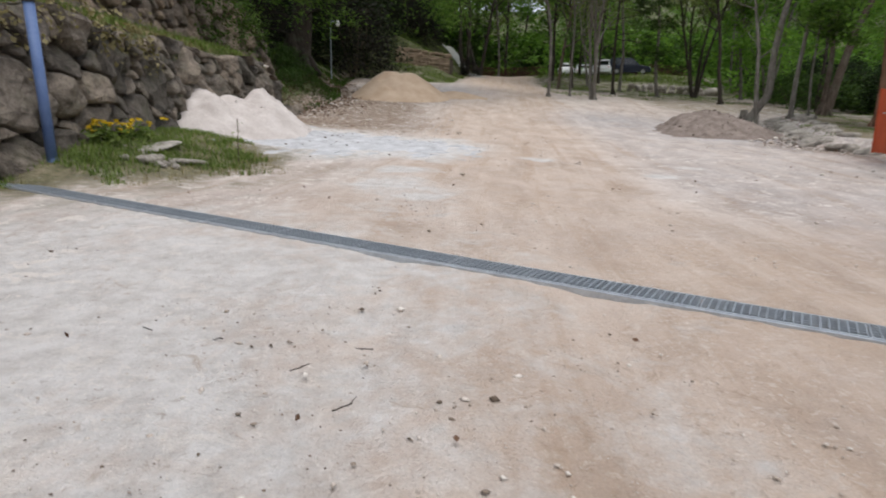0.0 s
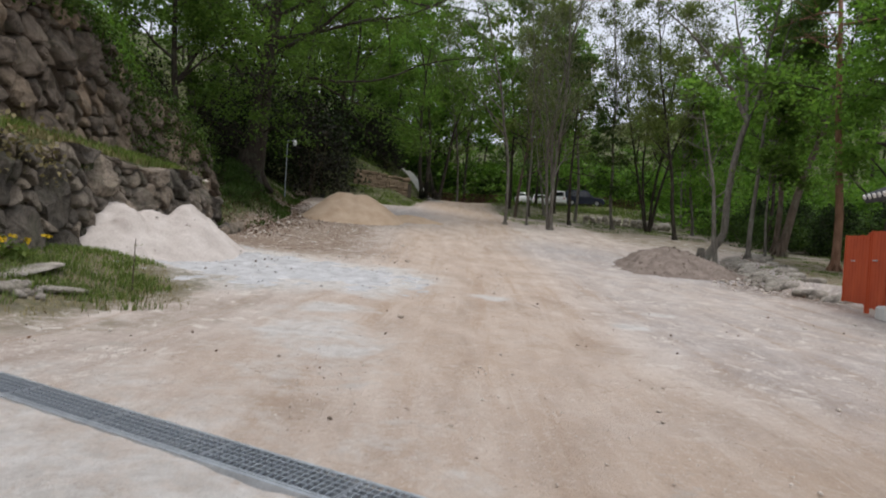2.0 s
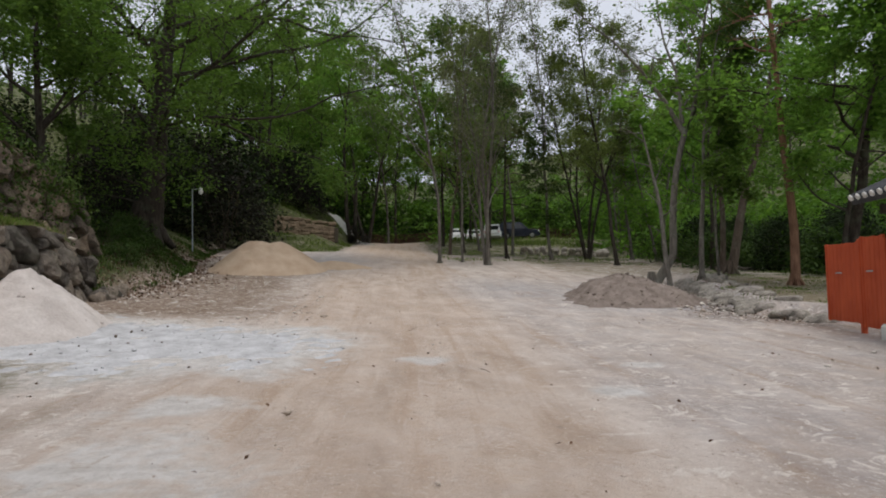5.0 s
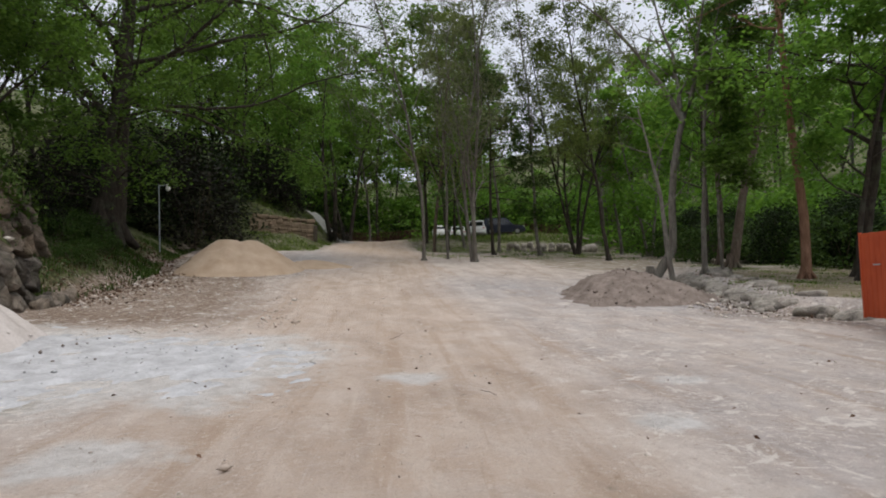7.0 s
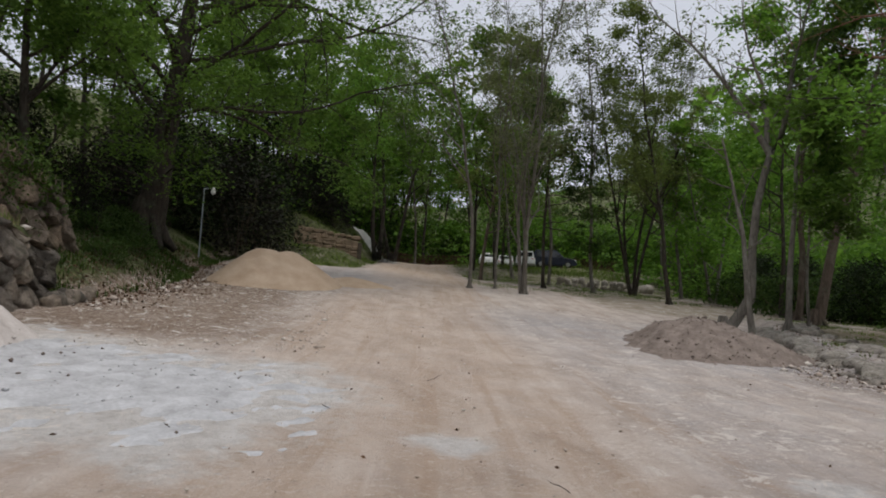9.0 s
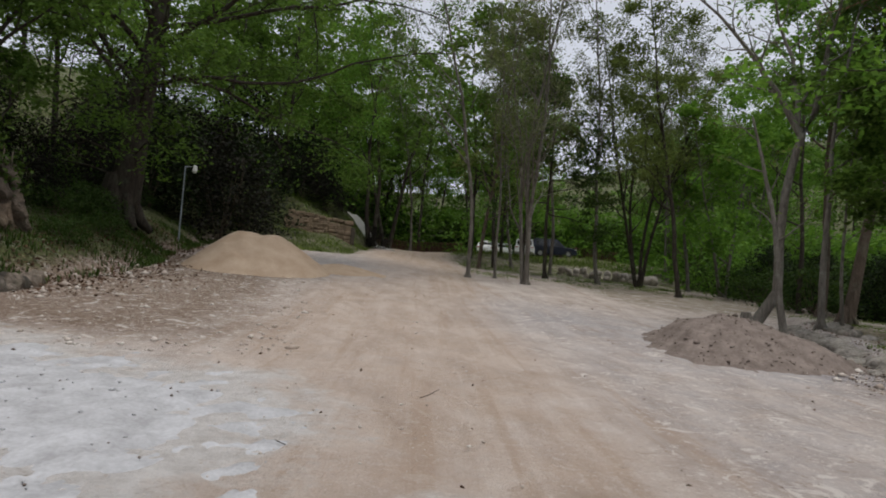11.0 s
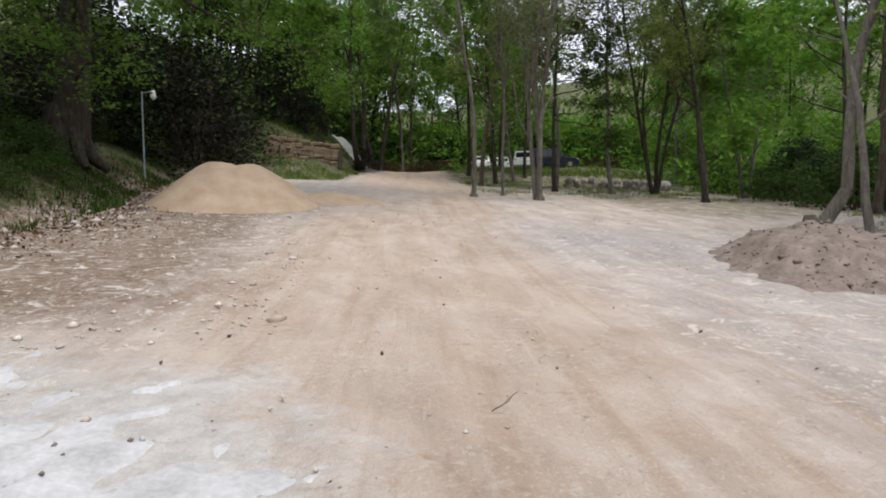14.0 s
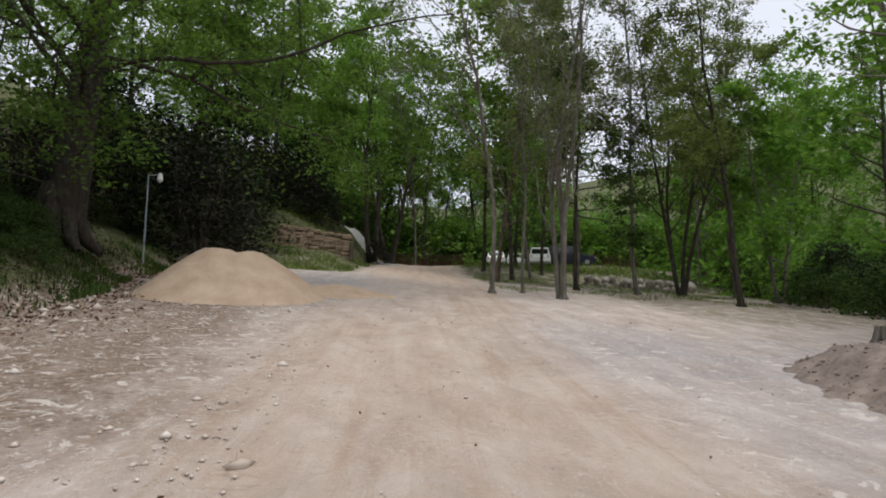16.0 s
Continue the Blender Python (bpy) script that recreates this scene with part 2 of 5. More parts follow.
PETAL = leaf_material("yellow_petals", (0.62, 0.40, 0.02), (0.80, 0.58, 0.03), 0.2)
DEAD_LEAF = leaf_material("dead_leaves", (0.06, 0.032, 0.02), (0.16, 0.09, 0.055), 0.1)
BRUSH = mottled("brown_brushwood", (0.055, 0.028, 0.018), (0.135, 0.072, 0.045), 3, fine=25, stretch=(1, 1, 0.2))
TIMBER = mottled("greyed_timber", (0.30, 0.25, 0.20), (0.45, 0.39, 0.33), 3, fine=25, stretch=(1, 1, 0.15))
ROOF_TILE = mottled("black_clay_tile", (0.018, 0.019, 0.021), (0.05, 0.052, 0.056), 5, 0.6)
LIME = mottled("white_lime_plaster", (0.60, 0.59, 0.56), (0.78, 0.77, 0.74), 4)
EARTH_WALL = mottled("tan_rammed_earth", (0.13, 0.095, 0.062), (0.30, 0.225, 0.155), 1.6, fine=12, bump=0.8)
CAR_WHITE = mottled("white_car_paint", (0.72, 0.73, 0.74), (0.80, 0.81, 0.82), 1, 0.25, 0.5, 0.0)
CAR_NAVY = mottled("dark_navy_car_paint", (0.012, 0.015, 0.03), (0.022, 0.026, 0.045), 1, 0.25, 0.5, 0.0)
GLASS_DARK = mottled("tinted_car_glass", (0.012, 0.014, 0.016), (0.02, 0.022, 0.025), 1, 0.08, 0.6, 0.0)
RUBBER = mottled("black_rubber", (0.015, 0.015, 0.015), (0.03, 0.03, 0.03), 5, 0.85)
ALLOY = mottled("alloy_wheel", (0.38, 0.38, 0.39), (0.5, 0.5, 0.51), 5, 0.35, 0.5, 0.0, metal=0.8)
TAIL_RED = mottled("red_lamp_lens", (0.30, 0.01, 0.01), (0.4, 0.02, 0.015), 3, 0.3, 0.5, 0.0)
LAMP_WHITE = mottled("white_enamel", (0.74, 0.74, 0.73), (0.8, 0.8, 0.79), 3, 0.4, 0.5, 0.0)


# ---- mesh helpers ----
def mesh_object(name, verts, faces, material, parent=None, label="", smooth=False):
    me = bpy.data.meshes.new(name)
    me.from_pydata([tuple(v) for v in verts] if not isinstance(verts, list) else verts, [], faces)
    me.materials.append(material)
    if smooth:
        me.polygons.foreach_set("use_smooth", [True] * len(me.polygons))
    me.update()
    ob = new(name, me)
    ob.parent = parent
    return tagged(ob, label)


def fast_mesh(name, verts, quads, material, parent=None, label="", smooth=False, tris=False):
    """A mesh from arrays of corners and of four-sided (or three-sided) faces."""
    k = 3 if tris else 4
    verts, quads = np.asarray(verts, np.float32), np.asarray(quads, np.int32)
    me = bpy.data.meshes.new(name)
    me.vertices.add(len(verts))
    me.vertices.foreach_set("co", verts.ravel())
    me.loops.add(quads.size)
    me.loops.foreach_set("vertex_index", quads.ravel())
    me.polygons.add(len(quads))
    me.polygons.foreach_set("loop_start", np.arange(len(quads), dtype=np.int32) * k)
    me.update(calc_edges=True)
    if smooth:
        me.polygons.foreach_set("use_smooth", np.ones(len(quads), bool))
    me.materials.append(material)
    ob = new(name, me)
    ob.parent = parent
    return tagged(ob, label)


def part(name, bm, material, parent, label="", smooth=False):
    me = bpy.data.meshes.new(name)
    if smooth:
        for f in bm.faces:
            f.smooth = True
    bm.to_mesh(me)
    bm.free()
    me.materials.append(material)
    ob = new(name, me)
    ob.parent = parent
    return tagged(ob, label)


def add_box(bm, size, m, bevel=0.0):
    r = bmesh.ops.create_cube(bm, size=1, matrix=m @ Matrix.Diagonal((*size, 1)))
    if bevel:
        vs = set(r["verts"])
        es = [e for e in bm.edges if e.verts[0] in vs and e.verts[1] in vs]
        bmesh.ops.bevel(bm, geom=es, offset=bevel, segments=1, affect="EDGES")
    return bm


def box(size, m=None, bevel=0.01):
    return add_box(bmesh.new(), size, m or Matrix(), bevel)


def add_rod(bm, a, b, ra, rb=None, sides=8):
    a, b = Vector(a), Vector(b)
    m = Matrix.Translation((a + b) / 2) @ (b - a).to_track_quat("Z", "Y").to_matrix().to_4x4()
    bmesh.ops.create_cone(bm, cap_ends=True, segments=sides, radius1=ra, radius2=ra if rb is None else rb, depth=(b - a).length, matrix=m)
    return bm


def rod(a, b, ra, rb=None, sides=8):
    return add_rod(bmesh.new(), a, b, ra, rb, sides)


def thing(name, at=(0, 0, 0), label="", category="", group="", kind="", turn=0):
    ob = new(name)
    ob.empty_display_size = 0.1
    ob.matrix_basis = pose(*at, 0, 0, turn)
    return tagged(ob, label, category, group, kind)


def step(a, b, v):
    t = np.clip((np.asarray(v, float) - a) / (b - a), 0, 1)
    return t * t * (3 - 2 * t)


def ripple(x, y, scale, seed=0):
    """Smooth repeatable unevenness between about -1 and 1."""
    x, y = np.asarray(x, float), np.asarray(y, float)
    r = np.random.RandomState(seed)
    out = np.zeros(np.broadcast(x, y).shape)
    for i in range(9):
        a, p, f = r.uniform(0, 6.28), r.uniform(0, 6.28), scale * r.uniform(0.6, 2.2)
        out += np.sin((x * math.cos(a) + y * math.sin(a)) * f + p) / (0.7 + f / scale)
    return out / 3.2


def rough(x, y, scale, seed=0):
    """Unevenness at four scales."""
    return sum(ripple(x, y, scale * 2.1 ** k, seed + k) / 1.7 ** k for k in range(5))


# ---- the lie of the land ----
KNOT_Y = [-60, -20, 0, 6, 12, 18, 24, 30, 36, 45, 55, 62, 68, 90, 140, 700]
KNOT_Z = [-2.5, -0.94, 0.0, 0.28, 0.52, 0.82, 1.35, 1.99, 2.69, 3.68, 4.68, 5.55, 6.0, 6.1, 6.2, 6.4]
FINE_Y = np.arange(-60, 700, 0.5)
_pad = np.interp(np.arange(-64, 704, 0.5), KNOT_Y, KNOT_Z)
PROFILE = np.convolve(_pad, np.hanning(19)[1:-1] / np.hanning(19).sum(), "same")[8:8 + len(FINE_Y)]


def kerb_x(y):
    return np.interp(y, [-10, 12, 16.5, 17.7, 19, 21.5, 23.5, 27, 32, 40], [13.2, 13.2, 12.4, 11.5, 10.7, 11.5, 12.1, 13.3, 16, 24])


def bank_x(y):
    return np.interp(y, [20, 24, 28, 32, 36, 45, 52, 54.2, 55.4, 58, 62, 66, 80], [-6.9, -6.7, -6.1, -6.2, -7.0, -7.6, -6.4, -6.0, -0.2, 0.2, 1.2, 1.6, 1.6])


def road_plane(x, y):
    return np.interp(y, FINE_Y, PROFILE) - 0.018 * np.clip(y, -30, 60) / 20 * np.clip(x, -12, 34)


def land(x, y):
    """Height of the ground at a place."""
    x, y = np.asarray(x, float), np.asarray(y, float)
    z = road_plane(x, y)
    z = z + 0.40 * step(3.9, 6.3, -x) * step(8.3, 10.2, y) * (1 - step(13.5, 17, y))
    z = z + 0.36 * step(0, 0.7, x - kerb_x(y)) * (1 - step(29, 37, y))
    z = z + (0.62 * step(53, 61, y)) * step(4, 12, x)
    z = z + 0.85 * step(47.5, 53.5, y) * (1 - step(-2.2, 0.8, x)) * (1 - step(58, 64, y))
    d = bank_x(y) - x
    bank = 0.38 * step(56, 64, y) * np.clip(d, 0, 3.4) + 0.42 * np.clip(d, 0, 14) + 0.30 * np.clip(d - 14, 0, 80) + 0.25 * step(0, 1.2, d)
    bank = bank + np.where(d > 0, 0.25 * ripple(x, y, 0.9, 5) * step(0, 3, d), 0)
    z_bank = z + bank
    ledge = 3.12 + 0.25 * step(6.9, 8.2, -x) + 0.006 * (y - 12)
    top = 6.9 - 0.22 * np.clip(y - 17, 0, 12) + 0.75 * np.clip(-x - 8.9, 0, 9) + 0.3 * np.clip(-x - 18, 0, 60) + 0.2 * ripple(x, y, 0.8, 9)
    z_wall = np.where(x > -6.86, z, np.where(x > -8.45, ledge, top))
    w = step(23.2, 24.4, y)
    w2 = step(25.5, 28.5, y)
    w = np.where(x < -8.45, w2, w)
    z = np.where(x < -6.86, z_wall * (1 - w) + z_bank * w, np.where(y > 23.2, z_bank, z))
    z = z + 0.7 * step(60, 67, y) * step(14, 21, x)
    far = np.clip(y - 84, 0, 200)
    z = z + 0.20 * far
    right = np.clip(x - 31, 0, 200)
    return z + 0.24 * right


def at_land(x, y, dz=0.0):
    return (x, y, float(land(x, y)) + dz)


def inside(px, py, corners):
    """Signed distance to a closed outline: positive inside."""
    px, py = np.asarray(px, float), np.asarray(py, float)
    best, odd = np.full(px.shape, 1e9), np.zeros(px.shape, bool)
    for (ax, ay), (bx, by) in zip(corners, corners[1:] + corners[:1]):
        ex, ey = bx - ax, by - ay
        t = np.clip(((px - ax) * ex + (py - ay) * ey) / (ex * ex + ey * ey), 0, 1)
        best = np.minimum(best, np.hypot(px - ax - t * ex, py - ay - t * ey))
        if ey:
            odd ^= ((ay > py) != (by > py)) & (px < ex * (py - ay) / ey + ax)
    return np.where(odd, best, -best)


POWDER = [(-5.6, 14.9), (-3.6, 13.2), (-2.9, 12.2), (-1.6, 13.6), (-0.5, 13.0), (0.5, 14.6), (1.0, 16.6), (0.1, 18.2), (-0.9, 18.3), (-2.0, 18.7), (-3.4, 19.7), (-5.0, 20.4), (-6.6, 19.5)]
LAWN = [(-7.2, 6.9), (-5.9, 7.6), (-5.3, 8.7), (-4.2, 9.6), (-3.5, 11.6), (-3.5, 13.0), (-4.4, 14.2), (-5.4, 15.2), (-7.0, 15.6)]
RUT_X = ([0, 8, 14, 20, 30, 45, 70], [0.2, 0.5, 1.2, 1.7, 2.3, 3.4, 5.2])


def axis(*spans):
    out = []
    for a, b, s in spans:
        out.append(np.arange(a, b - 1e-6, s))
    return np.concatenate(out + [np.array([spans[-1][1]])])


def build_ground():
    xs = axis((-600, -100, 50), (-100, -40, 6), (-40, -13, 1.0), (-13, -9, 0.3), (-9, -6.3, 0.15), (-6.3, 14, 0.16), (14, 26, 0.3), (26, 60, 1.5), (60, 120, 6), (120, 600, 60))
    ys = axis((-600, -60, 60), (-60, -10, 5), (-10, -2, 0.5), (-2, 30, 0.16), (30, 62, 0.32), (62, 100, 1.2), (100, 160, 6), (160, 600, 55))
    X, Y = np.meshgrid(xs, ys)
    Z = land(X, Y)
    trench = drain_offset(X, Y)
    rut = X - np.interp(Y, *RUT_X)
    near = (0.25 + 0.75 * step(0.2, 0.9, np.abs(trench))) * step(-13, -10, X) * (1 - step(24, 30, X)) * (1 - step(60, 80, Y))
    Z += near * (0.018 * ripple(X, Y, 1.2, 1) + 0.010 * ripple(X, Y, 4.5, 2) + 0.006 * ripple(X, Y, 11, 3))
    for c in (-0.95, 0.75):
        Z -= 0.035 * np.exp(-((rut - c + 0.12 * ripple(X, Y, 0.3, 7)) / 0.28) ** 2) * step(0, 4, Y)
    Z += 0.034 * step(0.06, 0.24, np.abs(trench)) * (1 - step(0.5, 1.4, np.abs(trench))) * (X > -6.4) * (X < 6)
    nx, ny = len(xs), len(ys)
    i = np.arange(nx * ny).reshape(ny, nx)
    quads = np.stack([i[:-1, :-1], i[:-1, 1:], i[1:, 1:], i[1:, :-1]], -1).reshape(-1, 4)
    ob = fast_mesh("ground", np.stack([X, Y, Z], -1).reshape(-1, 3), quads, GROUND, smooth=True)
    tagged(ob, "sandy dirt road and pale gravel clearing with grassy verges", "ground", kind="structure")
    left, right = -2.6 + 0.03 * Y, kerb_x(Y) - 1.5
    road_w = np.interp(Y, [0, 10, 20, 30, 45, 65], [3.4, 2.2, 2.3, 2.4, 2.4, 2.3])
    tan = 0.62 * (1 - step(0.75, 1.5, np.abs(rut) / road_w)) + 0.25 * step(30, 45, Y)
    tan = np.maximum(tan * (0.6 + 0.4 * step(1, 9, Y)), 0.72 * step(-1.8, 0.4, X + 0.25 * Y - 0.6) * (1 - step(5, 10, Y)))
    dust = 0.50 + inside(X, Y, POWDER) * 0.40
    dust = np.maximum(dust, 0.62 - 0.22 * np.hypot((X + 0.9) / 0.9, (Y - 9.6) / 1.8))
    dust = np.maximum(dust, 0.86 - 0.26 * np.hypot((X + 3.4) / 2.3, (Y - 3.8) / 2.3))
    for sx, sy, sr in ((1.85, 14.2, 0.42), (-0.5, 8.8, 0.4), (-1.35, 9.7, 0.35), (-0.95, 11.6, 0.6), (3.8, 11.5, 0.3), (-1.5, 2.9, 0.35), (4.9, 13.2, 0.3)):
        dust = np.maximum(dust, 0.95 - 0.45 * np.hypot((X - sx) / sr, (Y - sy) / sr / 0.8))
    litter = 0.84 * step(-0.6, 3.0, 0.1 + 0.02 * (Y - 20) - X + 0.9 * ripple(X, Y, 0.7, 4)) * step(18.5, 21, Y) * (1 - step(33, 40, Y))
    litter = np.maximum(litter, 0.8 * step(-1.6, -0.2, bank_x(Y) - X) * step(23, 25, Y))
    litter = np.maximum(litter, 0.88 * np.exp(-((X - kerb_x(Y) + 0.7) / 1.1) ** 2) * step(14, 17, Y) * (1 - step(25, 28, Y)))
    litter = np.maximum(litter, 0.8 * step(60, 68, Y))
    litter = np.maximum(litter, 0.75 * step(22, 28, X))
    forest_floor = np.maximum(step(70, 74, Y), step(24, 30, X)) * 0.9
    lawn = 0.5 + inside(X, Y, LAWN) * 0.45
    lawn = np.maximum(lawn, np.where((X < -6.8) & (Y < 25), 0.9, 0))
    lawn = np.maximum(lawn, 0.44 * step(0.2, 2.0, X - kerb_x(Y)) * (Y < 40))
    lawn = np.maximum(lawn, 0.95 * step(-0.3, 1.2, bank_x(Y) - X) * step(23.5, 25, Y))
    lawn = np.maximum(lawn, 0.62 * step(5.0, 7.5, X - 0.035 * (Y - 40)) * step(41, 50, Y))
    lawn = np.maximum(lawn, 0.75 * (1 - step(-1.6, 0.4, X - 0.11 * (Y - 42))) * step(44, 49, Y))
    lawn = np.maximum(lawn, forest_floor)
    grey = np.maximum(0.8 - 0.3 * np.hypot((X - 6.6) / 1.7, (Y - 26.2) / 2.6), 0.85 - 0.3 * np.hypot((X + 0.2) / 2.2, (Y - 40) / 4.5))
    grey = np.maximum(grey, 0.36 * step(0.9, 1.6, rut / road_w) * (1 - step(26, 34, Y)))
    grey = np.maximum(grey, 0.98 - 0.32 * np.hypot((X - 9.7) / 2.2, (Y - 23.2) / 2.6))
    straw = np.maximum(0.42 + 0.1 * inside(X, Y, LAWN), 0) * (X > -6.8) * (X < -2) * (Y < 16.5) + 0.8 * step(0.4, 1.6, X - kerb_x(Y)) * (1 - step(26, 31, Y)) * (1 - step(20, 24, X)) + 0.55 * step(9.5, 12, X) * step(30, 34, Y) * (1 - step(42, 47, Y)) * (1 - step(20, 26, X))
    me = ob.data
    lane = me.color_attributes.new("lane", "FLOAT_COLOR", "POINT")
    data = np.stack([rut, Y, np.zeros_like(X), np.clip(straw, 0, 1)], -1).astype(np.float32)
    lane.data.foreach_set("color", data.ravel())
    for name, chan in (("soil_a", (tan, dust, litter)), ("soil_b", (grey, lawn, np.maximum(tan, lawn)))):
        layer = me.color_attributes.new(name, "FLOAT_COLOR", "POINT")
        data = np.ones((nx * ny, 4), np.float32)
        for k, c in enumerate(chan):
            data[:, k] = np.clip(np.broadcast_to(c, X.shape), 0, 1).ravel()
        layer.data.foreach_set("color", data.ravel())
    return ob


DRAIN_A, DRAIN_B = Vector((-5.75, 8.40)), Vector((5.27, 2.36))


def drain_offset(x, y):
    d = (DRAIN_B - DRAIN_A).normalized()
    return (x - DRAIN_A.x) * -d.y + (y - DRAIN_A.y) * d.x


build_ground()


# ---- heaps ----
def heap(name, label, material, x0, x1, y0, y1, height, cell, parent=None):
    """Loose material lying on the ground: a skin that dips under the ground at its edge."""
    xs, ys = np.arange(x0, x1, cell), np.arange(y0, y1, cell)
    X, Y = np.meshgrid(xs, ys)
    H = height(X, Y)
    Z = land(np.maximum(X, -6.8), Y) + np.maximum(H, -0.12)
    keep = H > -0.11
    i = np.arange(X.size).reshape(X.shape)
    quads = np.stack([i[:-1, :-1], i[:-1, 1:], i[1:, 1:], i[1:, :-1]], -1).reshape(-1, 4)
    quads = quads[keep.ravel()[quads].any(1)]
    used = np.unique(quads)
    back = np.full(X.size, -1)
    back[used] = np.arange(len(used))
    verts = np.stack([X, Y, Z], -1).reshape(-1, 3)[used]
    ob = fast_mesh(name, verts, back[quads], material, parent, smooth=True)
    return tagged(ob, label, "mound")


def cone(X, Y, cx, cy, rx, ry, h, soft=0.25, turn=0.0):
    c, s = math.cos(radians(turn)), math.sin(radians(turn))
    k = math.sqrt(1 + 2 * soft)
    u, v = k * ((X - cx) * c + (Y - cy) * s) / rx, k * (-(X - cx) * s + (Y - cy) * c) / ry
    return h * (1 + soft - np.sqrt(u * u + v * v + soft * soft * 1.0))


def pink_heap(X, Y):
    H = np.maximum.reduce([cone(X, Y, -5.5, 17.9, 1.42, 2.3, 1.28, 0.14), cone(X, Y, -6.55, 16.6, 1.45, 1.8, 1.25, 0.2), cone(X, Y, -6.1, 17.3, 1.65, 2.0, 1.14, 0.25)])
    body = np.clip(H / 0.5, 0.25, 1)
    H = H + body * (0.12 * ripple(X, Y, 1.9, 21) + 0.11 * rough(X, Y, 4.5, 22))
    H = H - 0.12 * np.exp(-((Y - 15.9 - 0.2 * (X + 5.2)) / 0.16) ** 2) * np.exp(-((X + 5.4) / 0.6) ** 2)
    return H


def powder_spread(X, Y):
    d = inside(X, Y, POWDER) - 0.5 + 0.34 * rough(X, Y, 1.3, 31) + 0.22 * rough(X, Y, 6, 35)
    return np.clip(0.06 * d, -0.2, 0.05) + 0.034 * ripple(X, Y, 3.2, 33) + 0.036 * rough(X, Y, 7, 34) - 0.014


def tan_heap(X, Y):
    H = np.maximum(cone(X, Y, -3.3, 33.2, 2.05, 2.5, 1.36, 0.35), cone(X, Y, -2.45, 33.3, 2.15, 2.5, 1.28, 0.4))
    H = np.maximum(H, cone(X, Y, 0.0, 35.0, 1.5, 1.3, 0.30, 0.3))
    H = np.minimum(H, 1.25 + 0.05 * ripple(X, Y, 1.6, 44))
    pits = np.exp(-(((X + 3.3) / 0.55) ** 2 + ((Y - 32.0) / 0.6) ** 2)) * np.maximum(ripple(X, Y, 5, 45), -0.2)
    return H + 0.05 * ripple(X, Y, 1.5, 41) + 0.025 * rough(X, Y, 5, 42) - 0.5 * pits


def grey_heap(X, Y):
    H = np.maximum(cone(X, Y, 9.3, 23.4, 2.1, 2.9, 0.80, 0.35, -28), cone(X, Y, 10.3, 22.6, 1.5, 1.7, 0.52, 0.35))
    return H - 0.06 + 0.10 * rough(X, Y, 1.5, 50) + 0.07 * ripple(X, Y, 4.0, 51) + 0.05 * rough(X, Y, 8, 52)


heap("crushed_stone_spread", "thin uneven sheet of white crushed stone spread on the dirt", WHITE_SAND, -7.2, 2.2, 11.0, 21.5, powder_spread, 0.06)
heap("pale_sand_mound", "pale pinkish sand heap with two peaks against the stone wall", PINK_SAND, -8.0, -2.8, 13.8, 21.0, pink_heap, 0.07)
heap("tan_sand_mound", "broad tan building sand heap with scuffed face", TAN_SAND, -7.0, 3.0, 29.5, 38.0, tan_heap, 0.09)
heap("grey_soil_mound", "low grey-brown heap of gravelly soil beside the rock edging", GREY_SOIL, 6.0, 13.5, 19.5, 27.5, grey_heap, 0.06)


# ---- stone walls ----
def clip_cell(poly, p, q, shift):
    """The part of a polygon nearer to p than to q, moved by a weight."""
    nx, ny = q[0] - p[0], q[1] - p[1]
    c = (q[0] ** 2 + q[1] ** 2 - p[0] ** 2 - p[1] ** 2) / 2 + shift
    out = []
    for a, b in zip(poly, poly[1:] + poly[:1]):
        da, db = a[0] * nx + a[1] * ny - c, b[0] * nx + b[1] * ny - c
        if da <= 0:
            out.append(a)
        if (da < 0) != (db < 0):
            t = da / (da - db)
            out.append((a[0] + t * (b[0] - a[0]), a[1] + t * (b[1] - a[1])))
    return out


def stone_cells(rng, u0, u1, top, bottom, big, small):
    """Irregular stones that fill a wall face, large ones first and small ones between."""
    seeds = []
    for size, tries, close in ((big, 900, 0.93), (big * 0.6, 1500, 0.86), (small, 2600, 0.80)):
        for _ in range(tries):
            u = rng.uniform(u0, u1)
            v = rng.uniform(bottom(u), top(u))
            r = size * rng.uniform(0.75, 1.25)
            if all(((u - a) / 1.25) ** 2 + (v - b) ** 2 > ((r + c) * close) ** 2 for a, b, c in seeds):
                seeds.append((u, v, r))
    cells = []
    for i, (u, v, r) in enumerate(seeds):
        poly = [(u - 1.6, v - 1.6), (u + 1.6, v - 1.6), (u + 1.6, v + 1.6), (u - 1.6, v + 1.6)]
        for j, (a, b, c) in enumerate(seeds):
            if i != j and abs(a - u) < 3 and abs(b - v) < 3:
                poly = clip_cell(poly, (u, v), (a, b), (r * r - c * c) / 2)
                if not poly:
                    break
        if poly:
            poly = [(min(max(p, u0 - 0.3), u1 + 0.3), min(max(q, bottom(p) - 0.35), top(p) + 0.12)) for p, q in poly]
            cells.append(((u, v, r), poly))
    return cells


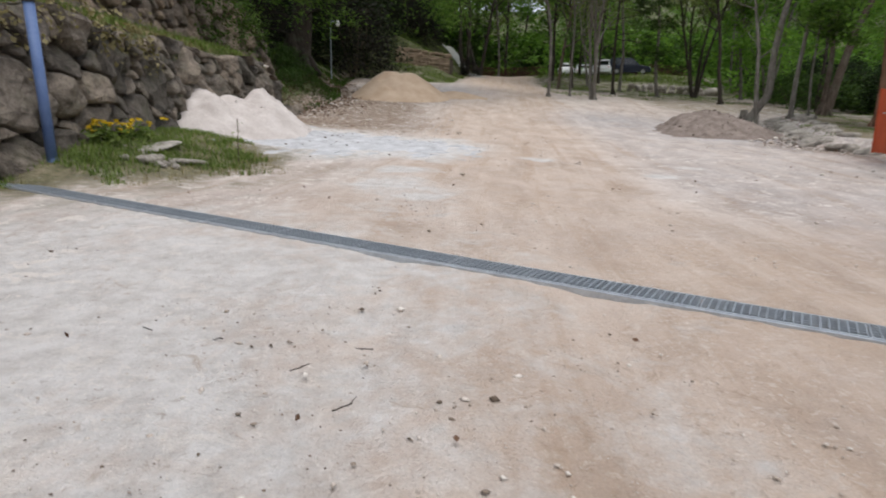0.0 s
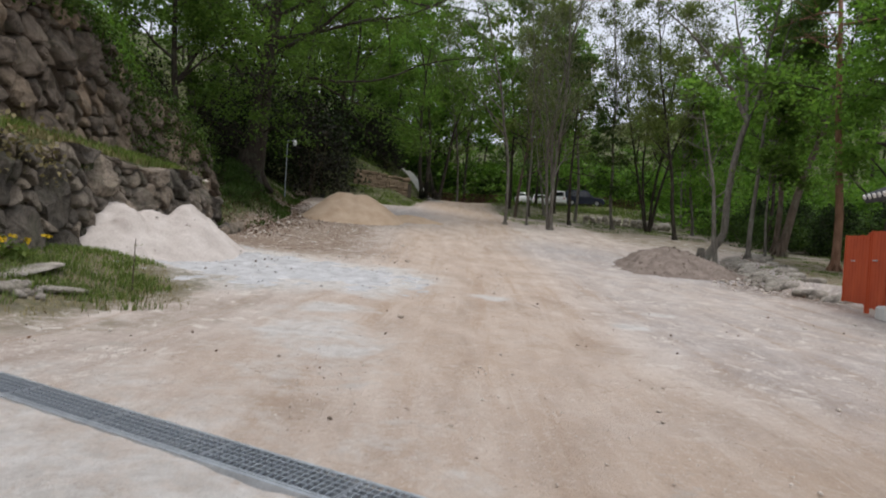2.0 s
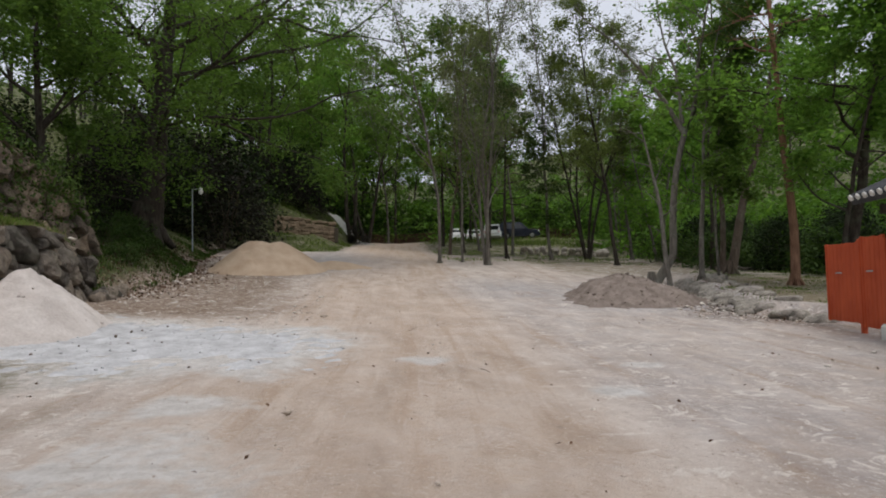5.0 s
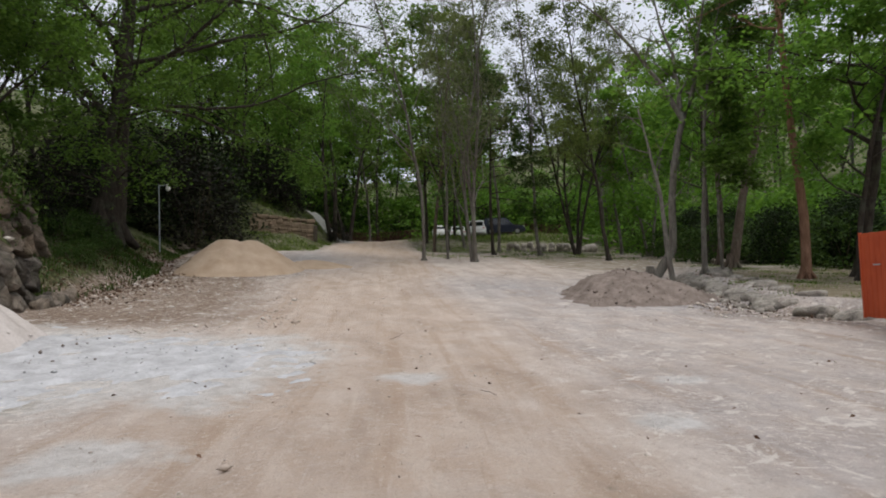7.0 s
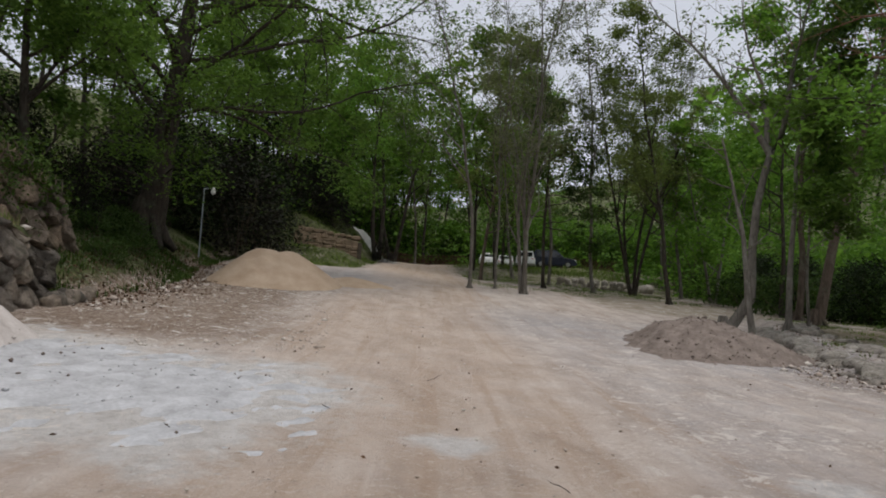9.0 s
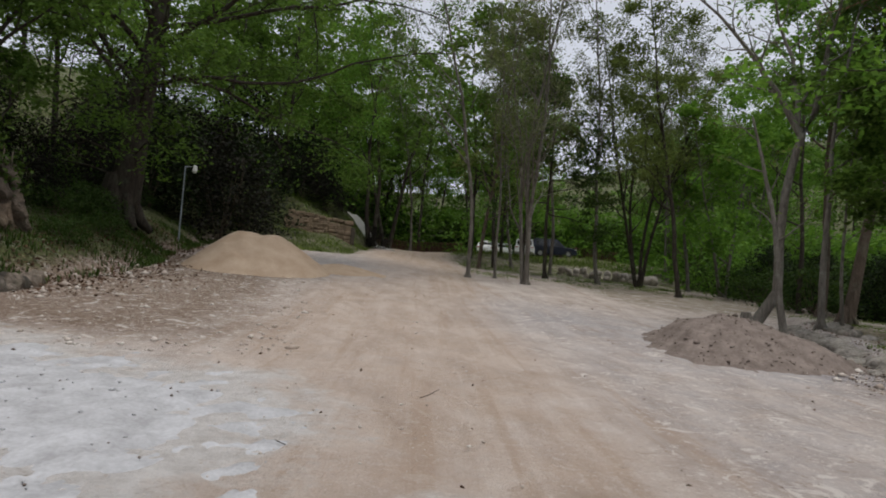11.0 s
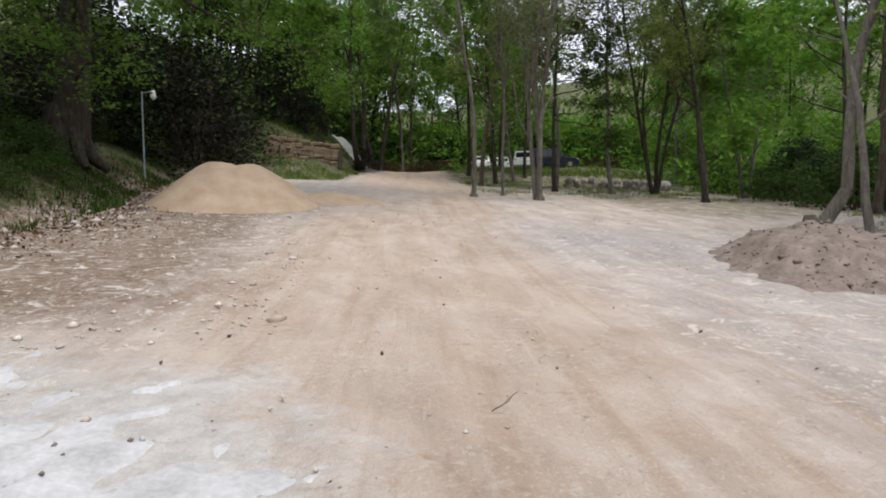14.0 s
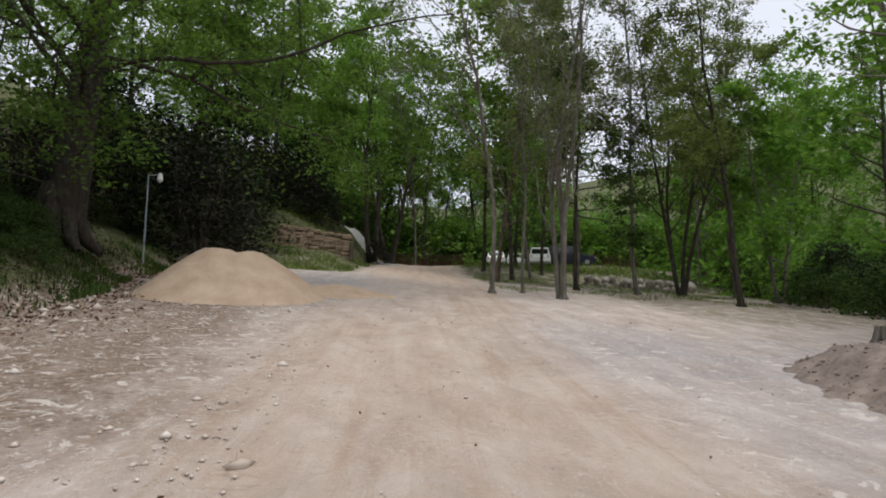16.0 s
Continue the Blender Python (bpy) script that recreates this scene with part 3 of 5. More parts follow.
def stone_mesh(name, rng, centre, poly, place, material, parent, gap=0.03):
    """One fitted field stone: rounded outline, bulging face."""
    u, v, r = centre
    pts = []
    for (a, b), (c, d) in zip(poly, poly[1:] + poly[:1]):
        k = 1 + int(math.hypot(c - a, d - b) / 0.16)
        pts += [(a + (c - a) * t / k, b + (d - b) * t / k) for t in range(k)]
    n = len(pts)
    if n < 5:
        return
    pts = [tuple((pts[i - 1][k] + 4 * pts[i][k] + pts[(i + 1) % n][k]) / 6 + rng.uniform(-0.02, 0.02) for k in (0, 1)) for i in range(n)]
    cu, cv = sum(p[0] for p in pts) / n, sum(p[1] for p in pts) / n
    size = sum(math.hypot(p[0] - cu, p[1] - cv) for p in pts) / n
    if size < 0.06:
        return
    proud = rng.uniform(0.0, 0.14) * min(1, size / 0.4) + 0.03
    tu, tv = rng.uniform(-0.3, 0.3), rng.uniform(-0.35, 0.15)
    verts, faces = [], []
    off = rng.uniform(0, 50)
    g = gap / size
    for inset, depth in ((1 - g, -0.25), (1 - g * 0.9, -0.02), (0.965 - g, 0.45), (0.86 - g, 0.82), (0.5, 1.0)):
        for a, b in pts:
            du, dv = (a - cu) * inset, (b - cv) * inset
            w = (noise.noise((du * 2.5 + off, dv * 2.5, 0)) * 0.34 + noise.noise((du * 8 + off, dv * 8, 4)) * 0.12) * size
            d = -0.25 if depth < -0.1 else proud * max(depth, 0) * 1.6 + (du * tu + dv * tv + w) * (depth > 0)
            verts.append(place(cu + du, cv + dv, d))
    verts.append(place(cu, cv, proud * 1.6 * 0.95 + noise.noise((off, 0, 0)) * 0.05))
    for k in range(4):
        for i in range(n):
            j = (i + 1) % n
            faces.append((k * n + i, k * n + j, (k + 1) * n + j, (k + 1) * n + i))
    faces += [(4 * n + i, 4 * n + (i + 1) % n, 5 * n) for i in range(n)]
    return mesh_object(name, verts, faces, material, parent)


def core(name, label, u0, u1, bottom, top, place, thick, material):
    """The earth and rubble behind the stones."""
    verts, faces = [], []
    us = np.arange(u0, u1 + 0.01, 0.5)
    for u in us:
        for v, d in ((bottom(u), -0.10), (top(u), -0.10), (top(u), -thick), (bottom(u), -thick)):
            verts.append(place(u, v, d))
    for i in range(len(us) - 1):
        a = i * 4
        faces += [(a + k, a + (k + 1) % 4, a + 4 + (k + 1) % 4, a + 4 + k) for k in range(4)]
    faces += [(3, 2, 1, 0), tuple(len(us) * 4 - 4 + k for k in range(4))]
    return tagged(mesh_object(name, verts, faces, material), label, "wall", kind="structure")


def low_place(u, v, d):
    lean = 0.13 * (v - 1.0)
    return (-6.5 - lean + d + 0.12 * math.sin(u * 0.7), u, v)


def low_top(u):
    return 2.98 + 0.015 * (u - 12) + 0.10 * math.sin(u * 1.3) + 0.07 * math.sin(u * 3.1) - 0.55 * float(step(22.4, 24.2, u))


def low_bottom(u):
    return float(land(-6.3, u)) - 0.1


def high_place(u, v, d):
    return (-8.15 - 0.10 * (v - 3.2) + d + 0.15 * math.sin(u * 0.5), u, v)


def high_top(u):
    return 6.9 - 0.21 * max(0, u - 17) + 0.15 * math.sin(u * 1.1)


def high_bottom(u):
    return 3.15 - 0.95 * float(step(23.5, 26.5, u))


rng = random.Random(11)
wall_low = core("wall_low", "lower dry-stone retaining wall of large weathered granite stones", 5.5, 24.0, low_bottom, lambda u: low_top(u) - 0.12, low_place, 0.5, EARTH)
wall_high = core("wall_high", "upper dry-stone terrace wall of brown granite blocks", 6.0, 27.4, high_bottom, lambda u: high_top(u) - 0.1, high_place, 0.6, EARTH)

# ---- trees and leaves ----
def tube(path, radii, sides):
    path = np.asarray(path, float)
    n = len(path)
    tang = np.gradient(path, axis=0)
    tang /= np.linalg.norm(tang, axis=1, keepdims=True) + 1e-9
    ref = np.where(np.abs(tang[:, 2:3]) > 0.9, np.array([[1.0, 0, 0]]), np.array([[0, 0, 1.0]]))
    s = np.cross(tang, ref)
    s /= np.linalg.norm(s, axis=1, keepdims=True) + 1e-9
    t = np.cross(tang, s)
    a = np.arange(sides) / sides * 2 * np.pi
    ring = np.cos(a)[None, :, None] * s[:, None] + np.sin(a)[None, :, None] * t[:, None]
    verts = (path[:, None] + ring * np.asarray(radii)[:, None, None]).reshape(-1, 3)
    i = np.arange(n * sides).reshape(n, sides)
    j = np.roll(i, -1, 1)
    quads = np.stack([i[:-1], j[:-1], j[1:], i[1:]], -1).reshape(-1, 4)
    return verts, quads


def leaf_cloud(rs, centres, spread, count, size, flat=0.55, droop=0.0, slim=0.55):
    """Small folded leaves scattered round each centre."""
    c = np.repeat(np.asarray(centres, float), count, axis=0)
    n = len(c)
    if not n:
        return np.zeros((0, 3)), np.zeros((0, 4), int)
    spread = np.repeat(np.broadcast_to(np.asarray(spread, float), (len(centres),)), count)
    p = c + rs.normal(0, 1, (n, 3)) * spread[:, None] * np.array([0.6, 0.6, 0.6 * flat])
    yaw = rs.uniform(0, 6.283, n)
    tip = rs.normal(-0.15 - droop, 0.45, n)
    d = np.stack([np.cos(yaw) * np.cos(tip), np.sin(yaw) * np.cos(tip), np.sin(tip)], 1)
    roll = rs.normal(0, 0.6, n)
    side = np.stack([-np.sin(yaw), np.cos(yaw), np.zeros(n)], 1)
    up = np.cross(d, side)
    side = side * np.cos(roll)[:, None] + up * np.sin(roll)[:, None]
    up = np.cross(d, side)
    L = (size * rs.uniform(0.6, 1.35, n))[:, None]
    w = L * slim * 0.5
    v = np.stack([p, p + d * L * 0.5 + side * w + up * w * 0.35, p + d * L, p + d * L * 0.5 - side * w + up * w * 0.35], 1).reshape(-1, 3)
    k = np.arange(n)[:, None] * 4
    tris = np.concatenate([np.hstack([k, k + 1, k + 2]), np.hstack([k, k + 2, k + 3])])
    return v, tris


class Grower:
    """Grows limbs and twigs, and keeps the places where leaves sit."""

    def __init__(self, seed, light=False):
        self.light = light
        self.rs = np.random.RandomState(seed)
        self.v, self.q, self.count, self.tips = [], [], 0, []

    def add(self, path, radii, sides):
        v, q = tube(path, radii, sides)
        self.v.append(v)
        self.q.append(q + self.count)
        self.count += len(v)

    def stem(self, p, d, length, r0, r1, n, wobble, lift, sides):
        """A bending stem; returns its points, directions and radii."""
        pts, dirs = [np.array(p, float)], []
        d = np.array(d, float)
        d /= np.linalg.norm(d)
        for _ in range(n):
            d = d + self.rs.normal(0, wobble, 3) + np.array([0, 0, lift])
            d /= np.linalg.norm(d)
            dirs.append(d.copy())
            pts.append(pts[-1] + d * length / n)
        dirs.append(d.copy())
        radii = r0 + (r1 - r0) * np.linspace(0, 1, n + 1) ** 0.85
        self.add(pts, radii, sides)
        return np.array(pts), np.array(dirs), radii

    def side_way(self, d, angle):
        r = self.rs.normal(0, 1, 3)
        r -= d * r.dot(d)
        r /= np.linalg.norm(r) + 1e-9
        a = radians(angle)
        return d * math.cos(a) + r * math.sin(a)

    def limbs(self, pts, dirs, radii, first, count, length, levels, angle=58, lift=0.05, taper=0.5, per=4, bias=None):
        """Branches along a stem from a share of its length on, each with its own twigs."""
        n = len(pts) - 1
        for k in range(count):
            s = first + (1 - first) * (k + self.rs.uniform(0, 0.9)) / count
            i = min(int(s * n), n - 1)
            f = s * n - i
            p, d, r = pts[i] * (1 - f) + pts[i + 1] * f, dirs[i], radii[i]
            way = self.side_way(d, angle * self.rs.uniform(0.7, 1.25))
            if bias is not None and levels >= 2:
                way = way + np.array(bias) * self.rs.uniform(0.2, 1.0)
            ln = length * self.rs.uniform(0.65, 1.2) * (1 - taper * (s - first) / max(1e-6, 1 - first))
            r0 = min(r * 0.55, 0.018 * ln + 0.012)
            seg = 7 if levels >= 2 else 4 if levels == 1 else 3
            if self.light and levels == 0:
                end = p + way * ln / np.linalg.norm(way)
                self.tips += [(end, ln * 0.6), ((p + end) / 2, ln * 0.5)]
                continue
            q, e, w = self.stem(p, way, ln, max(r0, 0.008), 0.004 + 0.05 * r0, 5 if self.light and levels >= 2 else seg, 0.16, lift, (4 if self.light else 6) if levels >= 2 else (3 if self.light else 4) if levels == 1 else 3)
            if levels > 0:
                self.limbs(q, e, w, 0.25, per, ln * 0.5, levels - 1, 50, lift * 0.7, 0.35, per)
                self.tips.append((q[-1], ln * 0.25))
            else:
                self.tips.append((q[-1], ln * 0.6))
                self.tips.append(((q[1] + q[2]) / 2, ln * 0.5))


TREES = []


def finish_tree(g, at, label, bark, leaves, leaf, per_tip, spread, name="tree", group="trees of the wood", keep=1.0, flat=0.55, slim=0.55):
    root = thing(name, at, label, "tree", group)
    fast_mesh("trunk", np.concatenate(g.v), np.concatenate(g.q), bark, root, smooth=True)
    tips = [t for t in g.tips if g.rs.uniform() < keep]
    c = np.array([t[0] for t in tips])
    s = np.array([max(0.22, min(t[1], 1.0)) for t in tips]) * spread
    v, f = leaf_cloud(g.rs, c, s, per_tip, leaf, flat, slim=slim)
    fast_mesh("crown", v, f, leaves, root, tris=True)
    TREES.append(root)
    return root


def roots(g, r, stems=6):
    """The flare where a trunk meets the ground."""
    for k in range(stems):
        a = k / stems * 6.28 + g.rs.uniform(-0.3, 0.3)
        d = np.array([math.cos(a), math.sin(a), 0])
        pts = [np.array([0, 0, 0.9 * r * 3]) + d * r * 0.35, np.array([0, 0, r * 1.1]) + d * r * 0.8, np.array([0, 0, 0.05]) + d * r * 1.4, np.array([0, 0, -0.3]) + d * r * 2.0]
        g.add(pts, [r * 0.45, r * 0.42, r * 0.32, r * 0.15], 6)


def broad_tree(seed, at, height, r, label, bark, leaves, stems=1, lean=(0, 0), first=0.3, limbs=9, reach=0.36, leaf=0.19, per_tip=20, spread=1.6, keep=1.0, lift=0.05, bias=None, wob=0.05, angle=58, per=4, fork=0.16, light=False, **kw):
    g = Grower(seed, light)
    for k in range(stems):
        a = k / max(1, stems) * 6.28 + g.rs.uniform(0, 1)
        out = fork if stems > 1 else 0.0
        d = (math.cos(a) * out + lean[0], math.sin(a) * out + lean[1], 1)
        base = np.array([math.cos(a), math.sin(a), 0]) * (r * 0.9 if stems > 1 else 0) + np.array([0, 0, -0.25])
        h = height * (1 if k == 0 else g.rs.uniform(0.7, 0.95))
        p, e, w = g.stem(base, d, h, r, 0.02, 14, wob, 0.03, 10)
        g.limbs(p, e, w, first, max(3, limbs // (1 if stems == 1 else 2)), height * reach, 2, angle, lift, 0.55, per, bias)
    roots(g, r * (1.0 if stems == 1 else 1.3))
    return finish_tree(g, at, label, bark, leaves, leaf, per_tip, spread, keep=keep, **kw)


def pine(seed, at, height, r, label):
    g = Grower(seed)
    p, e, w = g.stem((0, 0, -0.2), (0.06, 0.02, 1), height, r, 0.04, 14, 0.04, 0.02, 10)
    g.limbs(p, e, w, 0.5, 15, height * 0.26, 1, 80, 0.02, 0.5, 6)
    roots(g, r)
    return finish_tree(g, at, label, BARK_RED, NEEDLE, 0.20, 22, 0.95, name="pine_tree", flat=0.35, slim=0.2)


def bush(seed, at, rx, ry, h, label, leaves, clumps=240, per=30, leaf=0.15, name="bush", group="bushes", low=0.05, flat=0.7):
    """A shrub: stems from the ground and leaf clumps filling an uneven dome."""
    g = Grower(seed)
    root = thing(name, at, label, "bush", group)
    for _ in range(9):
        a, k = g.rs.uniform(0, 6.28), g.rs.uniform(0.2, 0.75)
        g.stem((0, 0, -0.2), (math.cos(a) * k * rx, math.sin(a) * k * ry, h * 0.8), math.hypot(h, rx) * 0.75, 0.035, 0.008, 6, 0.14, 0.05, 4)
    fast_mesh("stem", np.concatenate(g.v), np.concatenate(g.q), BARK_BROWN, root, smooth=True)
    a, u, q = g.rs.uniform(0, 6.28, clumps), g.rs.uniform(low, 1, clumps), g.rs.uniform(0.5, 1.0, clumps) ** 0.5
    lump = 1 + 0.22 * np.sin(a * 3 + seed) + 0.15 * np.sin(a * 5 + u * 7 + seed * 2)
    rr = np.sqrt(np.maximum(0, 1 - u * u)) * q * lump
    c = np.stack([rr * np.cos(a) * rx, rr * np.sin(a) * ry, u * h * q * (0.9 + 0.1 * lump)], 1)
    v, f = leaf_cloud(g.rs, c, 0.42 * (rx + ry + h) / 9 + 0.14, per, leaf, flat)
    fast_mesh("foliage", v, f, leaves, root, tris=True)
    return root


# the great tree on the left bank: a leaning trunk with limbs that reach over the road
g = Grower(3)
p, e, w = g.stem((0, 0, -0.3), (0.10, 0.0, 1), 14.5, 0.66, 0.16, 16, 0.035, 0.004, 14)
roots(g, 0.66, 8)
GREAT_LIMBS = (
    (0.40, (0.9, -0.35, 0.02), 12.0, 0.09), (0.44, (0.95, 0.2, 0.10), 11.0, 0.09), (0.50, (0.85, -0.6, 0.26), 13.0, 0.11),
    (0.56, (1.0, 0.0, 0.14), 15.0, 0.11), (0.64, (0.9, -0.35, 0.22), 15.5, 0.11), (0.72, (0.9, 0.3, 0.42), 14.0, 0.13),
    (0.80, (0.85, -0.2, 0.5), 13.0, 0.12), (0.30, (0.55, -0.8, 0.55), 8.0, 0.10), (0.38, (-0.75, -0.6, 0.75), 9.5, 0.13),
    (0.34, (-0.85, -0.1, 0.9), 9.0, 0.12), (0.46, (-0.4, -0.9, 0.55), 9.0, 0.13), (0.60, (-0.6, -0.7, 0.6), 9.0, 0.12),
    (0.54, (0.15, -0.95, 0.4), 9.5, 0.13), (0.70, (0.3, -0.9, 0.5), 9.0, 0.11), (0.66, (-0.8, 0.4, 0.6), 8.0, 0.11),
    (0.84, (-0.3, -0.4, 0.9), 7.0, 0.10), (0.90, (0.4, 0.3, 0.9), 7.0, 0.10), (0.76, (0.1, 0.9, 0.5), 8.0, 0.10))
for share, way, ln, r in GREAT_LIMBS:
    k = share * 16
    base = p[int(k)] + (p[int(k) + 1] - p[int(k)]) * (k - int(k))
    q, f, u = g.stem(base, way, ln, r, 0.02, 14, 0.10, 0.0, 8)
    g.limbs(q, f, u, 0.14, 13, 3.3, 1, 58, -0.01, 0.45, 6)
for a, h in ((-2.9, 2), (-2.4, 3), (-0.9, 3), (-1.6, 4)):
    q, f, u = g.stem(p[h], (math.cos(a), math.sin(a), 0.45), 4.2, 0.06, 0.012, 7, 0.13, 0.0, 5)
    g.limbs(q, f, u, 0.2, 7, 2.0, 1, 55, 0.0, 0.4, 4)
finish_tree(g, at_land(-8.7, 35.4), "huge old broadleaf tree with thick dark leaning trunk and spreading limbs", BARK_DARK, LEAF_SPRING, 0.17, 14, 1.5, keep=0.85)

SLIM = "slender grey-barked tree with airy young leaves"
broad_tree(21, at_land(5.6, 38.6), 17, 0.105, "slender grey tree with thin crown beside the road", BARK_GREY, LEAF_GREY, lean=(-0.06, 0), first=0.30, limbs=18, reach=0.27, leaf=0.12, per_tip=5, wob=0.07, lift=0.10, angle=40, spread=1.1)
broad_tree(22, at_land(8.1, 37.7), 18, 0.11, "grey tree of three stems with a dense twiggy crown", BARK_GREY, LEAF_GREY, stems=3, first=0.20, limbs=30, reach=0.25, leaf=0.12, per_tip=6, wob=0.06, lift=0.10, angle=40, fork=0.11, spread=1.2)
broad_tree(23, at_land(7.1, 39.8), 14, 0.075, "thin grey tree between two others", BARK_GREY, LEAF_GREY, lean=(0.03, 0), first=0.3, limbs=12, reach=0.22, leaf=0.12, per_tip=6, angle=42, lift=0.09)
broad_tree(37, at_land(10.9, 44.5), 12.5, 0.12, "dark tree with deep green layered leaves behind the grey trees", BARK_DARK, LEAF_LAYER, first=0.28, limbs=18, reach=0.30, leaf=0.19, per_tip=15, angle=80, lift=-0.01, flat=0.3)
broad_tree(24, at_land(17.0, 45.8), 17, 0.115, "clump of dark slender stems with olive spring leaves", BARK_DARK, LEAF_OLIVE, stems=4, first=0.25, limbs=26, reach=0.24, leaf=0.16, per_tip=13, fork=0.17, angle=42, lift=0.08)
broad_tree(25, at_land(16.2, 39.3), 16, 0.13, "straight dark tree with layered olive foliage", BARK_DARK, LEAF_OLIVE, first=0.25, limbs=20, reach=0.20, leaf=0.16, per_tip=14, angle=66)
for seed, x, y, h, lean in ((41, 12.6, 49.5, 20, 0.02), (42, 24.5, 57.5, 19, -0.03), (43, 21.0, 47.5, 17, 0.05), (44, 4.4, 66.0, 20, 0.0), (45, 11.2, 54.5, 21, 0.0), (46, 13.8, 44.0, 18, -0.02)):
    broad_tree(seed, at_land(x, y), h, 0.12, "tall grey tree with nearly bare twigs and few young leaves", BARK_GREY, LEAF_GREY, lean=(lean, 0), first=0.3, limbs=20, reach=0.24, leaf=0.13, per_tip=5, wob=0.07, lift=0.09, angle=42, spread=1.2)
# the crooked tree leans and then straightens
g = Grower(26)
p, e, w = g.stem((0, 0, -0.2), (0.75, -0.1, 0.9), 1.6, 0.20, 0.155, 5, 0.03, 0.10, 10)
q, f, u = g.stem(p[-1], (0.10, 0.0, 1), 5.0, 0.15, 0.115, 8, 0.06, 0.0, 10)
for way, ln in (((-0.45, 0.1, 1), 7.0), ((0.5, -0.2, 1), 7.0), ((0.0, 0.4, 1), 6.5)):
    q2, f2, u2 = g.stem(q[-1], way, ln, 0.11, 0.015, 9, 0.13, 0.02, 6)
    g.limbs(q2, f2, u2, 0.15, 9, 2.6, 1, 50, 0.06, 0.4, 4)
q, f, u = g.stem((-0.75, -2.9, -0.45), (0.16, 0.02, 2.2), 6.5, 0.11, 0.03, 10, 0.05, 0.0, 8)
g.limbs(q, f, u, 0.4, 6, 1.8, 1, 50, 0.05, 0.4, 3)
roots(g, 0.18)
finish_tree(g, at_land(12.7, 28.2), "crooked grey tree leaning, bare twisting branches with few leaves", BARK_GREY, LEAF_OLIVE, 0.14, 5, 0.8, keep=0.45)
broad_tree(27, at_land(13.8, 26.4), 11, 0.11, SLIM, BARK_GREY, LEAF_SPRING, first=0.35, limbs=9, reach=0.3, leaf=0.19, per_tip=17)
broad_tree(28, at_land(14.7, 26.7), 6, 0.06, "thin young tree on the grassy terrace", BARK_GREY, LEAF_SPRING, first=0.4, limbs=6, reach=0.3, leaf=0.19, per_tip=15)
broad_tree(29, at_land(16.6, 28.9), 15, 0.21, "thick grey-brown trunk leaning slightly under green crown", BARK_BROWN, LEAF_SPRING, lean=(0.22, 0.0), first=0.35, limbs=11, reach=0.3, leaf=0.19, per_tip=20)
broad_tree(30, at_land(18.4, 32.4), 14, 0.16, SLIM, BARK_BROWN, LEAF_FRESH, first=0.3, limbs=11, reach=0.3, leaf=0.19, per_tip=20)
pine(31, at_land(15.7, 23.9), 15, 0.165, "red-barked pine tree with flat needle tufts")
broad_tree(32, at_land(17.8, 24.0), 17, 0.21, "tall dark tree with tiers of bright fresh leaves", BARK_DARK, LEAF_FRESH, first=0.25, limbs=16, reach=0.38, leaf=0.20, per_tip=13, angle=78, lift=0.01, bias=(-0.4, 0.0, 0.0), flat=0.35)
broad_tree(33, at_land(0.9, 60.5), 18, 0.22, "dark forked tree beside the footpath", BARK_DARK, LEAF_FRESH, stems=2, first=0.35, limbs=14, reach=0.28, leaf=0.19, per_tip=18)
broad_tree(34, at_land(2.2, 62.5), 17, 0.20, "dark forked tree beside the footpath", BARK_DARK, LEAF_SPRING, stems=2, first=0.35, limbs=12, reach=0.28, leaf=0.19, per_tip=18)
broad_tree(35, at_land(-9.9, 28.6), 11.5, 0.20, "leafy tree on the bank beyond the stone wall", BARK_DARK, LEAF_SPRING, first=0.12, limbs=16, reach=0.40, leaf=0.19, per_tip=24, spread=1.7, bias=(0.45, -0.35, 0), angle=66)
broad_tree(36, at_land(16.5, 22.7), 9.5, 0.10, "young tree in bright fresh leaf beside the pine", BARK_DARK, LEAF_FRESH, first=0.28, limbs=13, reach=0.36, leaf=0.19, per_tip=20, bias=(-0.3, -0.25, 0), angle=70)

# the wood behind: a few grown trees repeated at other turns and sizes
FOREST = [
    broad_tree(51, at_land(10.5, 73), 16, 0.13, "woodland tree with bright spring leaves", BARK_DARK, LEAF_FRESH, first=0.2, limbs=13, reach=0.30, leaf=0.33, per_tip=11, spread=2.3, per=3, light=True),
    broad_tree(52, at_land(3.5, 75), 17, 0.14, "tall dark woodland tree in fresh leaf", BARK_DARK, LEAF_SPRING, first=0.25, limbs=13, reach=0.30, leaf=0.33, per_tip=11, spread=2.3, per=3, light=True),
    broad_tree(53, at_land(18, 73), 15, 0.12, "woodland tree with olive young leaves", BARK_BROWN, LEAF_OLIVE, first=0.2, limbs=13, reach=0.32, leaf=0.33, per_tip=10, spread=2.3, per=3, light=True),
    broad_tree(54, at_land(-13.5, 40), 14, 0.17, "shady woodland tree on the bank", BARK_DARK, LEAF_SPRING, first=0.12, limbs=14, reach=0.34, leaf=0.30, per_tip=12, spread=2.3, per=3, light=True),
    broad_tree(55, at_land(26, 60), 13, 0.11, "forked woodland tree with pale green leaves", BARK_GREY, LEAF_FRESH, stems=2, first=0.15, limbs=16, reach=0.32, leaf=0.33, per_tip=10, spread=2.3, per=3, light=True),
]


def plant(kind, x, y, scale, turn, tilt=0):
    m = pose(x, y, float(land(x, y)) - 0.1, tilt, 0, turn) @ Matrix.Diagonal((scale, scale, scale * 1.0, 1))
    return copy_thing(FOREST[kind], m)


